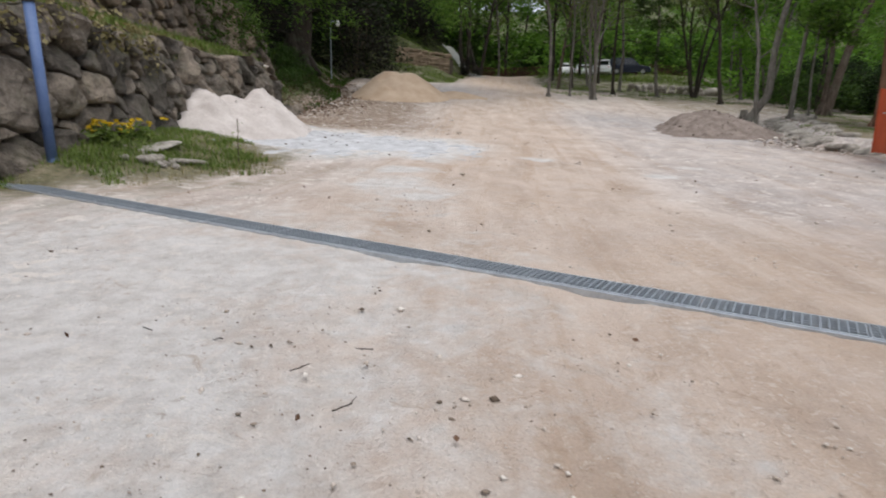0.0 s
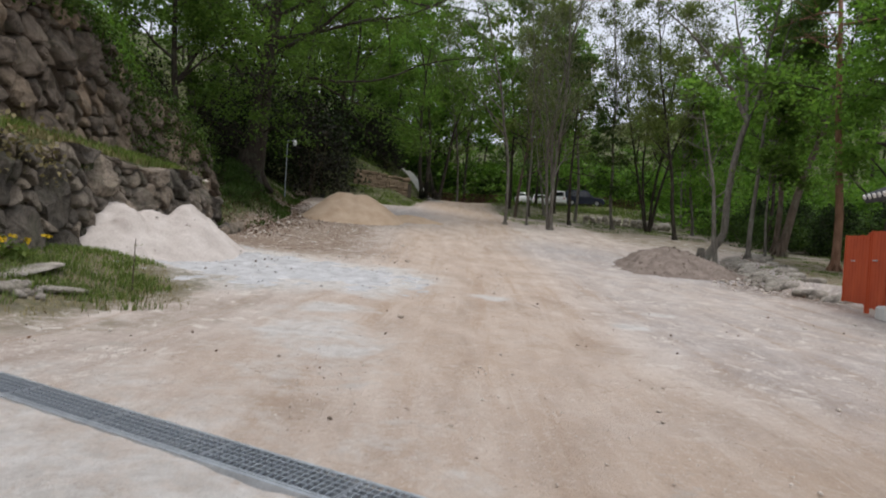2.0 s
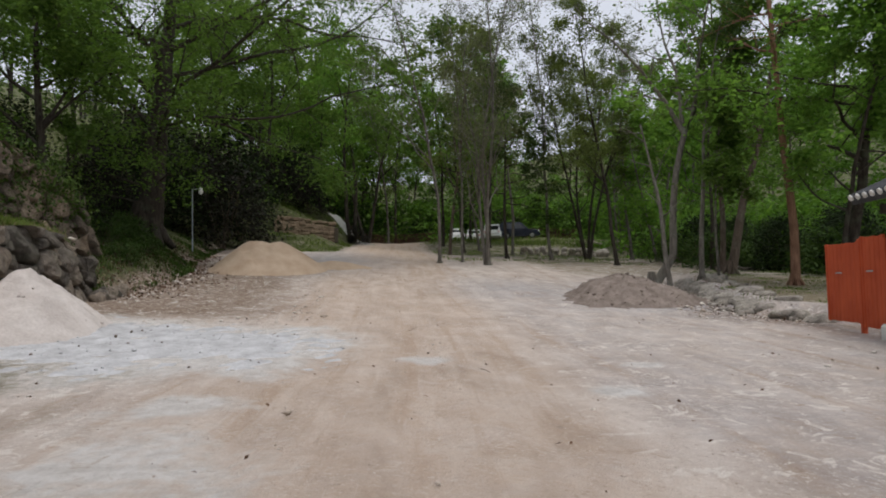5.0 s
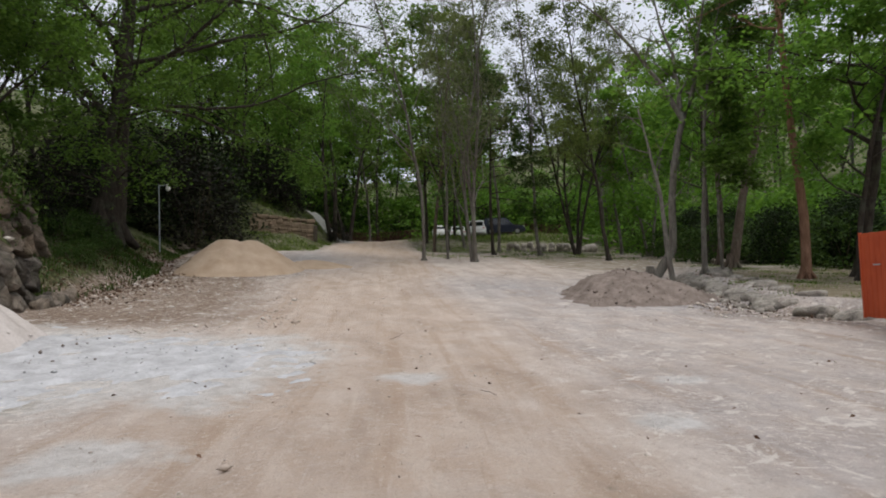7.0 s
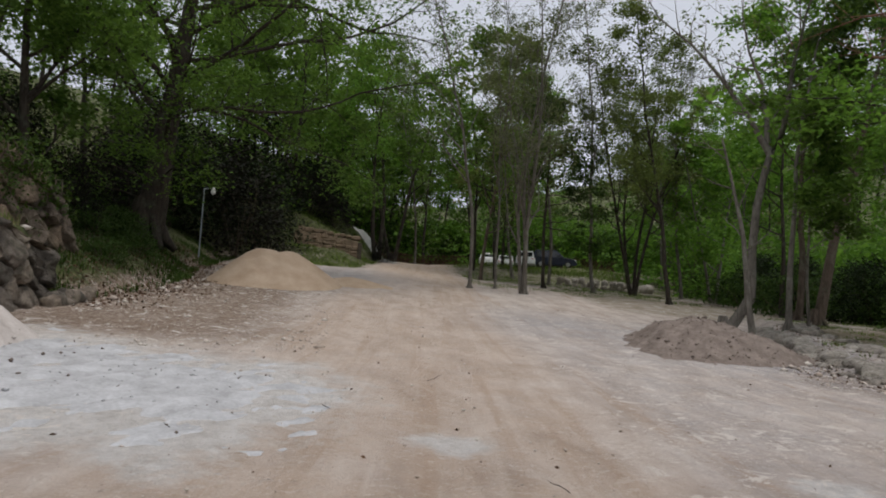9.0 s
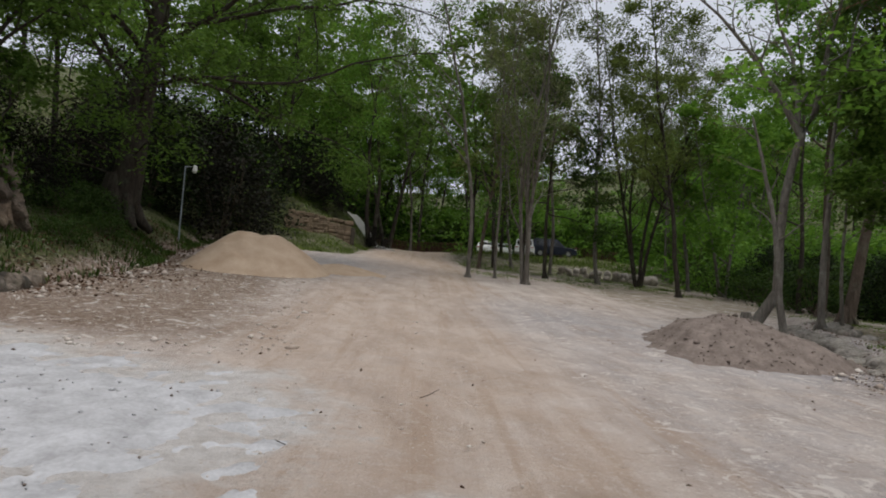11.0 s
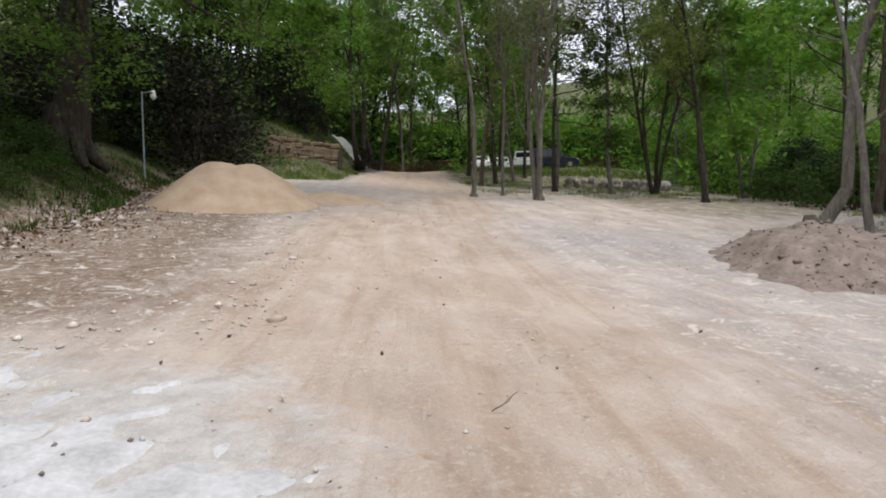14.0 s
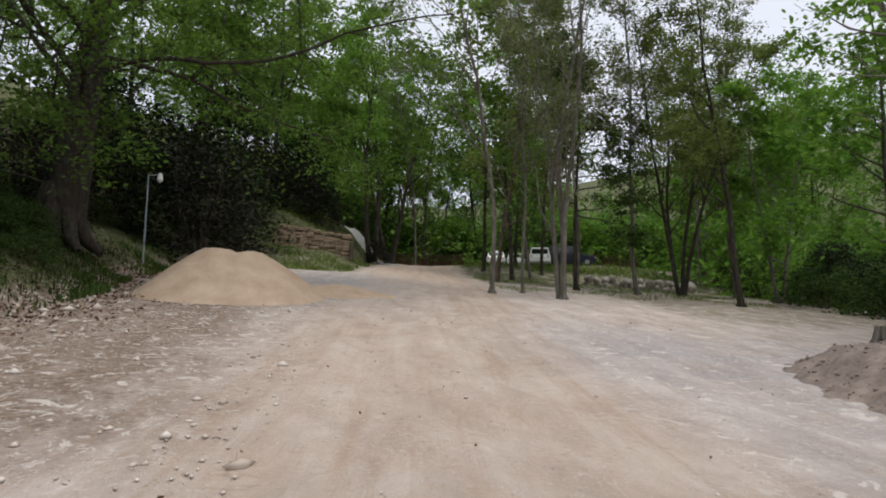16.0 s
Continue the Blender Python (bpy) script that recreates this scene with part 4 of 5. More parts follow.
wood = random.Random(5)
SPOTS = []
for _ in range(4000):
    x, y = wood.uniform(-42, 62), wood.uniform(10, 112)
    left = x < float(bank_x(y)) - 4.5 and (y > 29 or x < -13)
    ahead = y > 70 and x > -6 and not (-3 < x < 8 and y < 72)
    right = x > 21 + 0.16 * max(0, 60 - y) and y < 70
    if 56 < y < 80 and -4.5 < x < 1.5:
        continue
    if not (left or ahead or right) or (right and 50 < y and x < 26) or (15 < x < 34 and 52 < y < 68):
        continue
    if y > 44 and 15.5 < math.degrees(math.atan2(x - 0.8, y - 8)) < 24.5:
        continue
    near = 4.6 if left else 4.8
    if y > 85 or x > 42 or x < -22:
        near = 6.2
    if all(math.hypot(x - a, y - b) > near for a, b in SPOTS):
        SPOTS.append((x, y))
SPOTS = [s for s in SPOTS if abs(math.degrees(math.atan2(s[0], s[1] + 1))) < 50][:60]
for x, y in SPOTS:
    if x < 0:
        kind = wood.choice([1, 3, 3, 3, 0])
    elif y > 70:
        kind = wood.choice([0, 0, 1, 1, 2, 4])
    else:
        kind = wood.choice([4, 0, 2, 1, 4])
    plant(kind, x, y, wood.uniform(1.1, 1.4) if x > -3 and y > 60 else wood.uniform(0.9, 1.25), wood.uniform(0, 360), wood.uniform(-4, 4))

for x, y, kind, size in ((7.6, 47.5, 2, 1.1), (11.8, 61.5, 0, 1.1), (9.3, 51.5, 1, 1.1), (12.6, 57, 0, 1.0), (8.6, 57.5, 1, 1.05), (-2.5, 73, 0, 1.2), (1.6, 74, 1, 1.3), (-9.5, 53, 3, 1.2), (-6.2, 59, 1, 1.3), (-8.5, 66.5, 1, 1.4), (-3.0, 81, 1, 1.5), (3.0, 84, 0, 1.5), (-5.5, 74, 3, 1.3), (21.5, 44.5, 4, 1.0), (20.5, 36.5, 0, 0.95), (-7.5, 62, 3, 1.1), (5.5, 70.5, 1, 1.2)):
    plant(kind, x, y, size, wood.uniform(0, 360))

# the hillsides beyond, tier over tier
for k in range(34):
    x, y = (31 + wood.uniform(0, 30), 24 + wood.uniform(0, 62)) if k % 2 else (-14 + wood.uniform(0, 40), 84 + wood.uniform(0, 22))
    if not 15.5 < math.degrees(math.atan2(x - 0.8, y - 8)) < 24.5:
        plant(wood.choice([0, 0, 4]), x, y, wood.uniform(0.9, 1.25), wood.uniform(0, 360))
for k in range(26):
    a, far = radians(14.5 + k % 13 * 1.7 + wood.uniform(-0.7, 0.7)), 84 + k // 13 * 22 + wood.uniform(-6, 6)
    size = wood.uniform(0.55, 0.75) if a < radians(25) else wood.uniform(0.85, 1.2)
    plant(wood.choice([0, 4]), 0.8 + far * math.sin(a), 8 + far * math.cos(a), size, wood.uniform(0, 360))

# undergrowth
# evergreens whose leaf colour already holds the shade under the canopy
dark = [bush(61, at_land(-7.2, 45.2), 3.2, 2.8, 6.0, "tall dull purple-green evergreen bush, deep shade put into its leaf colour", LEAF_PURPLE_SHADED, 300, 16, 0.24),
        bush(62, at_land(-7.0, 50.0), 2.9, 2.8, 6.2, "tall evergreen bush, deep shade put into its leaf colour", LEAF_EVERGREEN_SHADED, 300, 16, 0.24)]
low = [bush(63, at_land(24.5, 47), 2.6, 2.2, 2.8, "rounded leafy green shrub at the wood's edge", LEAF_FRESH, 150, 11, 0.22),
       bush(64, at_land(21.5, 37), 2.2, 2.0, 2.4, "layered dark green shrub under the trees", LEAF_LAYER, 130, 18, 0.19, flat=0.4)]


def set_bush(src, x, y, scale, turn):
    copy_thing(src, pose(x, y, float(land(x, y)) - 0.1, 0, 0, turn) @ Matrix.Diagonal((scale, scale, scale, 1)))


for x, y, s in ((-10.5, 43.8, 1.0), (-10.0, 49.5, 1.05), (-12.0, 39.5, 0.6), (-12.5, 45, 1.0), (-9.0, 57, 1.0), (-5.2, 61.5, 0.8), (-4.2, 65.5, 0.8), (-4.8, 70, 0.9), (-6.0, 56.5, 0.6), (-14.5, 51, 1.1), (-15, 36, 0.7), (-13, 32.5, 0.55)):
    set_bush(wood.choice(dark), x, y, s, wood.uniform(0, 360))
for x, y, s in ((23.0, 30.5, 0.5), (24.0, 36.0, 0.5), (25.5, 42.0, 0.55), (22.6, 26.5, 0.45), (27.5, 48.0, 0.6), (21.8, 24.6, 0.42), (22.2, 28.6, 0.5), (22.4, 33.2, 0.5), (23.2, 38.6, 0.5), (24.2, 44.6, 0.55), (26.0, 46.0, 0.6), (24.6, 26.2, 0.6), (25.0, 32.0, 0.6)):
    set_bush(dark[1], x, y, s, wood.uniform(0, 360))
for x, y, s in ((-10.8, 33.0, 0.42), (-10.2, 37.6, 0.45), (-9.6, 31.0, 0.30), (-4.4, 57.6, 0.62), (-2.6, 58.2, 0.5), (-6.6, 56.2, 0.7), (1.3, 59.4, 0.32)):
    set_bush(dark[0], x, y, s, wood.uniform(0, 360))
for x, y, s in ((23.5, 33, 1.0), (22, 42, 0.9), (26, 38, 1.2), (25.5, 52, 1.1), (29, 45, 1.3), (28.5, 57, 1.2), (21.5, 28.5, 1.0), (24.5, 25, 1.2), (21.0, 24, 0.9), (33, 50, 1.4), (31, 64, 1.3), (36, 58, 1.3), (34, 40, 1.4), (30, 32, 1.3), (37, 70, 1.4), (40, 62, 1.4)):
    set_bush(low[1] if x < 27 else wood.choice(low), x, y, s, wood.uniform(0, 360))
for k in range(24):
    x = -5 + k * 1.6 + wood.uniform(-0.5, 0.5)
    set_bush(wood.choice(low), x, 74 + wood.uniform(-1, 3.5), wood.uniform(1.3, 2.3), wood.uniform(0, 360))
for k in range(16):
    set_bush(low[0], 27 + wood.uniform(-1.5, 10), 34 + k * 2.2, wood.uniform(1.2, 2.2), wood.uniform(0, 360))

for k in range(22):
    y = 28.5 + k * 0.8
    x = float(bank_x(y)) - wood.uniform(1.2, 5.5)
    set_bush(low[1], x, y, wood.uniform(0.28, 0.5), wood.uniform(0, 360))
for x, y, s in ((-10.6, 14.5, 0.4), (-10.4, 16.5, 0.45), (-10.3, 20.6, 0.36), (-10.2, 22.4, 0.36), (-10.2, 24.2, 0.40), (-12.5, 17, 0.7), (-12.5, 21.5, 0.75), (-11.5, 24.0, 0.7), (-13, 14, 0.8)):
    set_bush(low[0], x, y, s, wood.uniform(0, 360))

for k in range(12):
    y = 78 + k * 1.6
    set_bush(low[0], 0.38 * (y - 8) + wood.uniform(-6, 7), y, wood.uniform(1.6, 2.3), wood.uniform(0, 360))

# the stones of the two walls
for u in stone_cells(rng, 6.0, 24.0, low_top, low_bottom, 0.56, 0.14):
    stone_mesh("stone", rng, u[0], u[1], low_place, STONE_LOW, wall_low)
for u in stone_cells(rng, 9.0, 27.2, high_top, high_bottom, 0.50, 0.15):
    stone_mesh("stone", rng, u[0], u[1], high_place, STONE_TOP, wall_high)

# ivy and creepers over the upper wall
def creeper(seed, label, spots, place, per, leaf, spread, material, name="creeper"):
    rs = np.random.RandomState(seed)
    root = thing(name, (0, 0, 0), label, "plant", "creepers on the walls")
    gr = Grower(seed)
    cs = []
    for u, v, hang in spots:
        pts = [np.array(place(u + 0.12 * math.sin(k * 1.7 + u), v - k * hang / 5, 0.12 + 0.10 * math.sin(k * 0.9))) for k in range(6)]
        gr.add(pts, [0.018] * 6, 4)
        for p in pts:
            cs += [p + rs.normal(0, 0.22, 3) * np.array([0.35, 1, 1]) for _ in range(3)]
    fast_mesh("vine", np.concatenate(gr.v), np.concatenate(gr.q), BARK_BROWN, root, smooth=True)
    v, f = leaf_cloud(rs, np.array(cs), spread, per, leaf, 0.9, 0.5, slim=0.8)
    fast_mesh("foliage", v, f, material, root, tris=True)
    return root


vines = random.Random(8)
creeper(71, "hanging creepers spilling over the top of the upper wall", [(14 + 0.36 * k, high_top(14 + 0.36 * k) + 0.25, vines.uniform(0.25, 0.6) + (1.0 if k > 14 else 0.0) * vines.uniform(0.3, 1.2)) for k in range(37)], high_place, 8, 0.11, 0.28, LEAF_IVY)
creeper(72, "ivy mat covering the far end of the upper wall", [(20.5 + 0.36 * k + vines.uniform(-0.2, 0.2), vines.uniform(3.9, 5.2), vines.uniform(0.5, 1.4)) for k in range(14)], high_place, 5, 0.09, 0.26, LEAF_IVY)
creeper(73, "dry trailing stems over the lower wall's edge", [(9.5 + 0.55 * k, low_top(9.5 + 0.55 * k) + 0.12, 0.35) for k in range(9)], low_place, 4, 0.09, 0.2, DRY_GRASS)


# ---- grass, litter and pebbles ----
def blades(name, label, seed, count, where, length, material, width=0.012, category="grass"):
    rs = np.random.RandomState(seed)
    x, y = where(rs, count)
    z = land(x, y)
    n = len(x)
    a = rs.uniform(0, 6.283, n)
    L = length * rs.uniform(0.45, 1.3, n)
    lean = rs.uniform(0.1, 0.9, n)
    base = np.stack([x, y, z - 0.02], 1)
    d = np.stack([np.cos(a), np.sin(a), np.zeros(n)], 1)
    s = np.stack([-np.sin(a), np.cos(a), np.zeros(n)], 1) * width
    mid = base + d * (L * lean * 0.3)[:, None] + np.array([0, 0, 1]) * (L * 0.6)[:, None]
    tip = base + d * (L * lean)[:, None] + np.array([0, 0, 1]) * (L * (1.0 - 0.35 * lean))[:, None]
    v = np.stack([base - s, base + s, mid + s * 0.8, tip, mid - s * 0.8], 1).reshape(-1, 3)
    k = np.arange(n)[:, None] * 5
    tris = np.concatenate([np.hstack([k, k + 1, k + 2]), np.hstack([k, k + 2, k + 4]), np.hstack([k + 4, k + 2, k + 3])])
    ob = fast_mesh(name, v, tris, material, tris=True)
    return tagged(ob, label, category, kind="stuff")


def clumped(rs, n, x0, x1, y0, y1, test, clumps=90, size=0.35):
    cx, cy = rs.uniform(x0, x1, clumps), rs.uniform(y0, y1, clumps)
    i = rs.randint(0, clumps, n * 3)
    x, y = cx[i] + rs.normal(0, size, n * 3), cy[i] + rs.normal(0, size, n * 3)
    ok = test(x, y)
    return x[ok][:n], y[ok][:n]


blades("lawn_grass", "fresh green grass and weeds at the wall's foot", 81, 9000, lambda r, n: clumped(r, n, -6.7, -3.2, 6.9, 15.2, lambda x, y: (inside(x, y, LAWN) + 0.8 * ripple(x, y, 2.2, 88) + 0.5 * ripple(x, y, 6, 89) > 0.3) & (x > -6.6), 210, 0.2), 0.14, GRASS, 0.007)
blades("lawn_straw", "dry straw-coloured blades among the grass", 80, 2200, lambda r, n: clumped(r, n, -6.7, -3.2, 6.9, 15.2, lambda x, y: (inside(x, y, LAWN) + 0.8 * ripple(x, y, 2.2, 88) > 0.0) & (x > -6.6), 160, 0.25), 0.10, DRY_GRASS, 0.006)
blades("ledge_grass", "long grass on the ledge between the two walls", 82, 6000, lambda r, n: clumped(r, n, -8.2, -7.0, 8, 23.2, lambda x, y: (x < -6.95) & (x > -8.3) & (y < 23.3), 90, 0.28), 0.34, GRASS, 0.012)
blades("verge_grass", "sparse grass tufts on the terrace under the trees", 83, 9000, lambda r, n: clumped(r, n, 10, 22, 14, 37, lambda x, y: x > kerb_x(y) + 0.5, 130, 0.3), 0.09, GRASS, 0.009)
blades("roadside_grass", "grass beside the far road and cars", 84, 9000, lambda r, n: clumped(r, n, 4, 26, 40, 62, lambda x, y: x > 6.2 + 0.06 * (y - 40), 160, 0.5), 0.15, GRASS, 0.013)
blades("far_verge_grass", "tall rough grass in front of the parked cars", 79, 2800, lambda r, n: clumped(r, n, 8.5, 24, 58.5, 65, lambda x, y: y > 58, 140, 0.6), 0.42, GRASS, 0.025)
# bank blades take the darker ivy colour in place of canopy shade
blades("bank_grass", "grass and weeds along the bank, darkened in colour for the canopy's shade", 85, 6500, lambda r, n: clumped(r, n, -9, -3, 24, 50, lambda x, y: (x < bank_x(y) + 0.5), 110, 0.35), 0.22, LEAF_IVY, 0.016)
blades("path_grass", "rough grass below the earth wall and footpath", 86, 6000, lambda r, n: clumped(r, n, -6, 3, 46, 62, lambda x, y: x < -0.8 + 0.11 * (y - 42), 90, 0.5), 0.22, GRASS, 0.02)
blades("dry_grass", "dry straw-coloured grass on ledge and terrace", 87, 5000, lambda r, n: clumped(r, n, -8.2, -6.9, 8, 23, lambda x, y: (x < -6.9) & (x > -8.3) & (y < 23.3), 50, 0.3), 0.26, DRY_GRASS, 0.010)


def pebbles(name, label, seed, count, where, size, material, flat=0.5):
    """Loose stones: lumpy eight-sided grains lying on the ground."""
    rs = np.random.RandomState(seed)
    x, y = where(rs, count)
    n = len(x)
    L = size * np.exp(rs.normal(0, 0.55, n))
    unit = np.array([[1, 0, 0], [0, 1, 0], [-1, 0, 0], [0, -1, 0], [0.1, 0.1, 1], [0, 0, -1]], float)
    v = unit[None] * (1 + rs.normal(0, 0.22, (n, 6, 1)))
    a = rs.uniform(0, 6.283, n)
    c, s = np.cos(a)[:, None], np.sin(a)[:, None]
    vx, vy = v[..., 0] * c - v[..., 1] * s * 0.7, v[..., 0] * s + v[..., 1] * c * 0.7
    v = np.stack([vx, vy, v[..., 2] * flat], -1) * L[:, None, None] * 0.5
    v += np.stack([x, y, land(x, y) + L * flat * 0.15], 1)[:, None]
    k = np.arange(n)[:, None] * 6
    fs = [(0, 1, 4), (1, 2, 4), (2, 3, 4), (3, 0, 4), (1, 0, 5), (2, 1, 5), (3, 2, 5), (0, 3, 5)]
    tris = np.concatenate([np.hstack([k + a for a in f]) for f in fs])
    ob = fast_mesh(name, v.reshape(-1, 3), tris, material, tris=True)
    return tagged(ob, label, "stones", kind="stuff")


PEBBLE = Nodes("loose_stones", 0.95, 0.2)
PEBBLE.colour(PEBBLE.ramp(PEBBLE.island(), (0.0, (0.40, 0.33, 0.27)), (0.5, (0.55, 0.48, 0.42)), (1.0, (0.66, 0.61, 0.55))))
GRIT_DARK = Nodes("dark_grit", 0.95, 0.2)
GRIT_DARK.colour(GRIT_DARK.ramp(GRIT_DARK.island(), (0.0, (0.10, 0.075, 0.055)), (1.0, (0.30, 0.24, 0.19))))


def field(x0, x1, y0, y1, test=None):
    def pick(r, n):
        x, y = r.uniform(x0, x1, n), r.uniform(y0, y1, n)
        if test is not None:
            ok = test(x, y)
            x, y = x[ok], y[ok]
        return x, y
    return pick


off_drain = lambda x, y: np.abs(drain_offset(x, y)) > 0.35
pebbles("road_gravel", "small pale stones scattered over the dirt road", 91, 4200, field(-6, 10, 1.2, 32, off_drain), 0.020, PEBBLE.mat)
pebbles("verge_gravel", "loose stones on the brown litter at the road's side", 92, 1500, field(-6, 0.2, 19, 33), 0.042, PEBBLE.mat)
pebbles("bank_stones", "larger loose stones at the foot of the bank", 93, 120, lambda r, n: (lambda y: (bank_x(y) + r.normal(0.5, 0.8, n), y))(r.uniform(23, 33, n)), 0.12, PEBBLE.mat)
pebbles("kerb_rubble", "rubble and stones along the rock edging", 94, 480, lambda r, n: (lambda y: (kerb_x(y) - np.abs(r.normal(0.1, 0.8, n)), y))(r.uniform(17.6, 27, n)), 0.07, PEBBLE.mat)
pebbles("dark_grit", "dark crumbs of soil and bark on the road", 95, 450, field(-6, 8, 1.2, 22, off_drain), 0.012, GRIT_DARK.mat)


pebbles("pale_crumbs", "pale crumbs of dry crust on the dirt before the drain", 104, 4500, field(-5.5, 3.0, 1.2, 8.5, off_drain), 0.011, PEBBLE.mat)
pebbles("brown_crumbs", "brown crumbs of soil on the dirt before the drain", 105, 1500, field(-5.5, 1.0, 1.2, 8.5, off_drain), 0.012, GRIT_DARK.mat)


def on_heap(height, x0, x1, y0, y1, lift=0.02):
    def pick(r, n):
        x, y = r.uniform(x0, x1, n), r.uniform(y0, y1, n)
        ok = height(x, y) > lift
        return x[ok], y[ok]
    return pick


def heap_lumps(name, label, seed, count, height, box4, size, material):
    ob = pebbles(name, label, seed, count, on_heap(height, *box4), size, material, 0.7)
    n = len(ob.data.vertices)
    co = np.zeros(n * 3, np.float32)
    ob.data.vertices.foreach_get("co", co)
    co = co.reshape(-1, 6, 3)
    c = co.mean(1)
    co[:, :, 2] += (height(c[:, 0], c[:, 1]) + land(np.maximum(c[:, 0], -6.8), c[:, 1]) - land(c[:, 0], c[:, 1]))[:, None]
    ob.data.vertices.foreach_set("co", co.ravel())
    ob.data.update()


heap_lumps("crushed_stone_lumps", "grey and white lumps on the crushed stone sheet", 96, 900, powder_spread, (-7, 2, 11, 21), 0.032, WHITE_SAND)
heap_lumps("dirt_clods", "dark dirt clods scattered over the crushed stone sheet", 99, 220, powder_spread, (-7, 2, 11, 21), 0.034, GREY_SOIL)
heap_lumps("sand_lumps", "lumps and small stones on the pale sand heap", 97, 300, pink_heap, (-6.6, -3, 14, 20.5), 0.03, PINK_SAND)
heap_lumps("soil_lumps", "clods and stones on the grey soil heap", 98, 2600, grey_heap, (6.5, 13, 20, 27), 0.034, GREY_SOIL)


def litter(name, label, seed, count, where, size):
    rs = np.random.RandomState(seed)
    x, y = where(rs, count)
    v, f = leaf_cloud(rs, np.stack([x, y, land(x, y) + 0.03], 1), 0.02, 1, size, 0.3)
    return tagged(fast_mesh(name, v, f, DEAD_LEAF, tris=True), label, "leaves", kind="stuff")


litter("bank_litter", "brown dead leaves along the shady bank", 101, 6500, lambda r, n: (lambda y: (bank_x(y) + r.normal(-0.6, 1.3, n), y))(r.uniform(23.5, 40, n)), 0.09)
litter("kerb_litter", "brown dead leaves along the rock edging", 102, 1100, lambda r, n: (lambda y: (kerb_x(y) + r.normal(-0.1, 0.7, n), y))(r.uniform(17.6, 28, n)), 0.06)
litter("road_litter", "few dead leaves and bark bits on the road", 103, 220, field(-6, 9, 2, 32, off_drain), 0.05)


def twig(at, length, turn):
    gr = Grower(int(length * 1000) + int(turn))
    q, f, u = gr.stem((0, 0, 0.012), (1, 0, 0.02), length, 0.0042, 0.002, 7, 0.2, 0, 5)
    gr.stem(q[3], f[3] + np.array([0, 0.7, 0]), length * 0.3, 0.004, 0.002, 3, 0.1, 0, 4)
    ob = fast_mesh("twig", np.concatenate(gr.v), np.concatenate(gr.q), BARK_DARK, smooth=True)
    ob.matrix_basis = pose(*at, 0, 0, turn)
    return tagged(ob, "thin dry dark twig lying on the dirt", "twig", "fallen twigs")


for x, y, ln, turn in ((-1.35, 3.45, 0.28, 150), (-0.85, 3.05, 0.16, 50), (-0.55, 2.65, 0.14, 10), (-1.9, 3.6, 0.2, 20), (-0.45, 3.35, 0.12, 200), (0.6, 15.4, 0.3, 5), (1.9, 17.2, 0.3, 20), (-0.2, 20.5, 0.3, 80), (2.6, 12.8, 0.2, 130)):
    twig(at_land(x, y, 0.012), ln, turn)


# ---- rocks ----
def rock(rs, at, size, material, name="rock", label="pale weathered boulder in the rough edging", group="edging rocks", rough=0.22):
    bm = bmesh.new()
    bmesh.ops.create_icosphere(bm, subdivisions=2, radius=0.5)
    o = Vector((rs.uniform(0, 90), rs.uniform(0, 90), rs.uniform(0, 90)))
    for v in bm.verts:
        c = v.co.copy()
        c = Vector(tuple(math.copysign(abs(k * 2) ** 0.72 / 2, k) for k in c))
        v.co = c * (1 + rough * 2 * noise.noise(c * 2.2 + o) + rough * noise.noise(c * 5 + o))
    bmesh.ops.scale(bm, vec=size, verts=bm.verts)
    me = bpy.data.meshes.new(name)
    for f in bm.faces:
        f.smooth = True
    bm.to_mesh(me)
    bm.free()
    me.materials.append(material)
    ob = new(name, me)
    ob.matrix_basis = pose(at[0], at[1], at[2] + size[2] * 0.22, 0, rs.uniform(-8, 8), rs.uniform(0, 180))
    return tagged(ob, label, "rock", group)


rr = random.Random(17)
y = 17.8
while y < 28.0:
    x = float(kerb_x(y)) + rr.uniform(0.05, 0.45)
    w = rr.uniform(0.5, 1.15)
    rock(rr, at_land(x, y, -0.16), (w, w * rr.uniform(0.5, 0.9), rr.uniform(0.3, 0.52)), STONE_PALE)
    if rr.random() < 0.7:
        rock(rr, at_land(x + rr.uniform(0.5, 1.1), y + rr.uniform(-0.3, 0.3), -0.06), (w * 0.8, w * 0.6, rr.uniform(0.18, 0.32)), STONE_PALE)
    if rr.random() < 0.6:
        rock(rr, at_land(x - rr.uniform(0.3, 0.7), y + rr.uniform(-0.3, 0.3), -0.02), (0.3, 0.22, 0.16), STONE_PALE)
    y += w * 0.62
for k in range(22):
    x = 14.2 + (k % 11) * 0.56 + rr.uniform(-0.1, 0.1)
    rock(rr, at_land(x, 52.2 + rr.uniform(-0.25, 0.25), 0.0 if k < 11 else 0.32), (rr.uniform(0.34, 0.6), 0.5, rr.uniform(0.35, 0.55)), STONE_PALE, label="grey stone in the low row by the parked cars", group="stone row", rough=0.3)
rock(rr, at_land(20.9, 53.0), (1.3, 1.0, 0.95), STONE_PALE, "boulder", "large pale rounded boulder beside the tree clump", "", 0.12)
for k in range(9):
    rock(rr, at_land(-9.6 - rr.uniform(0, 1.2), 18.6 + rr.uniform(-1.0, 1.2), 0.15), (0.5, 0.4, 0.4), LIME if k % 3 == 0 else STONE_PALE, label="pale boulder on the slope above the wall", group="boulders above the wall")
for k in range(11):
    rock(rr, at_land(-6.1 - rr.uniform(0, 0.5), 23.6 + rr.uniform(-0.4, 1.6), -0.05), (rr.uniform(0.3, 0.7), 0.4, rr.uniform(0.25, 0.5)), STONE_LOW, label="tumbled grey stone at the end of the wall", group="stones at the wall's end")

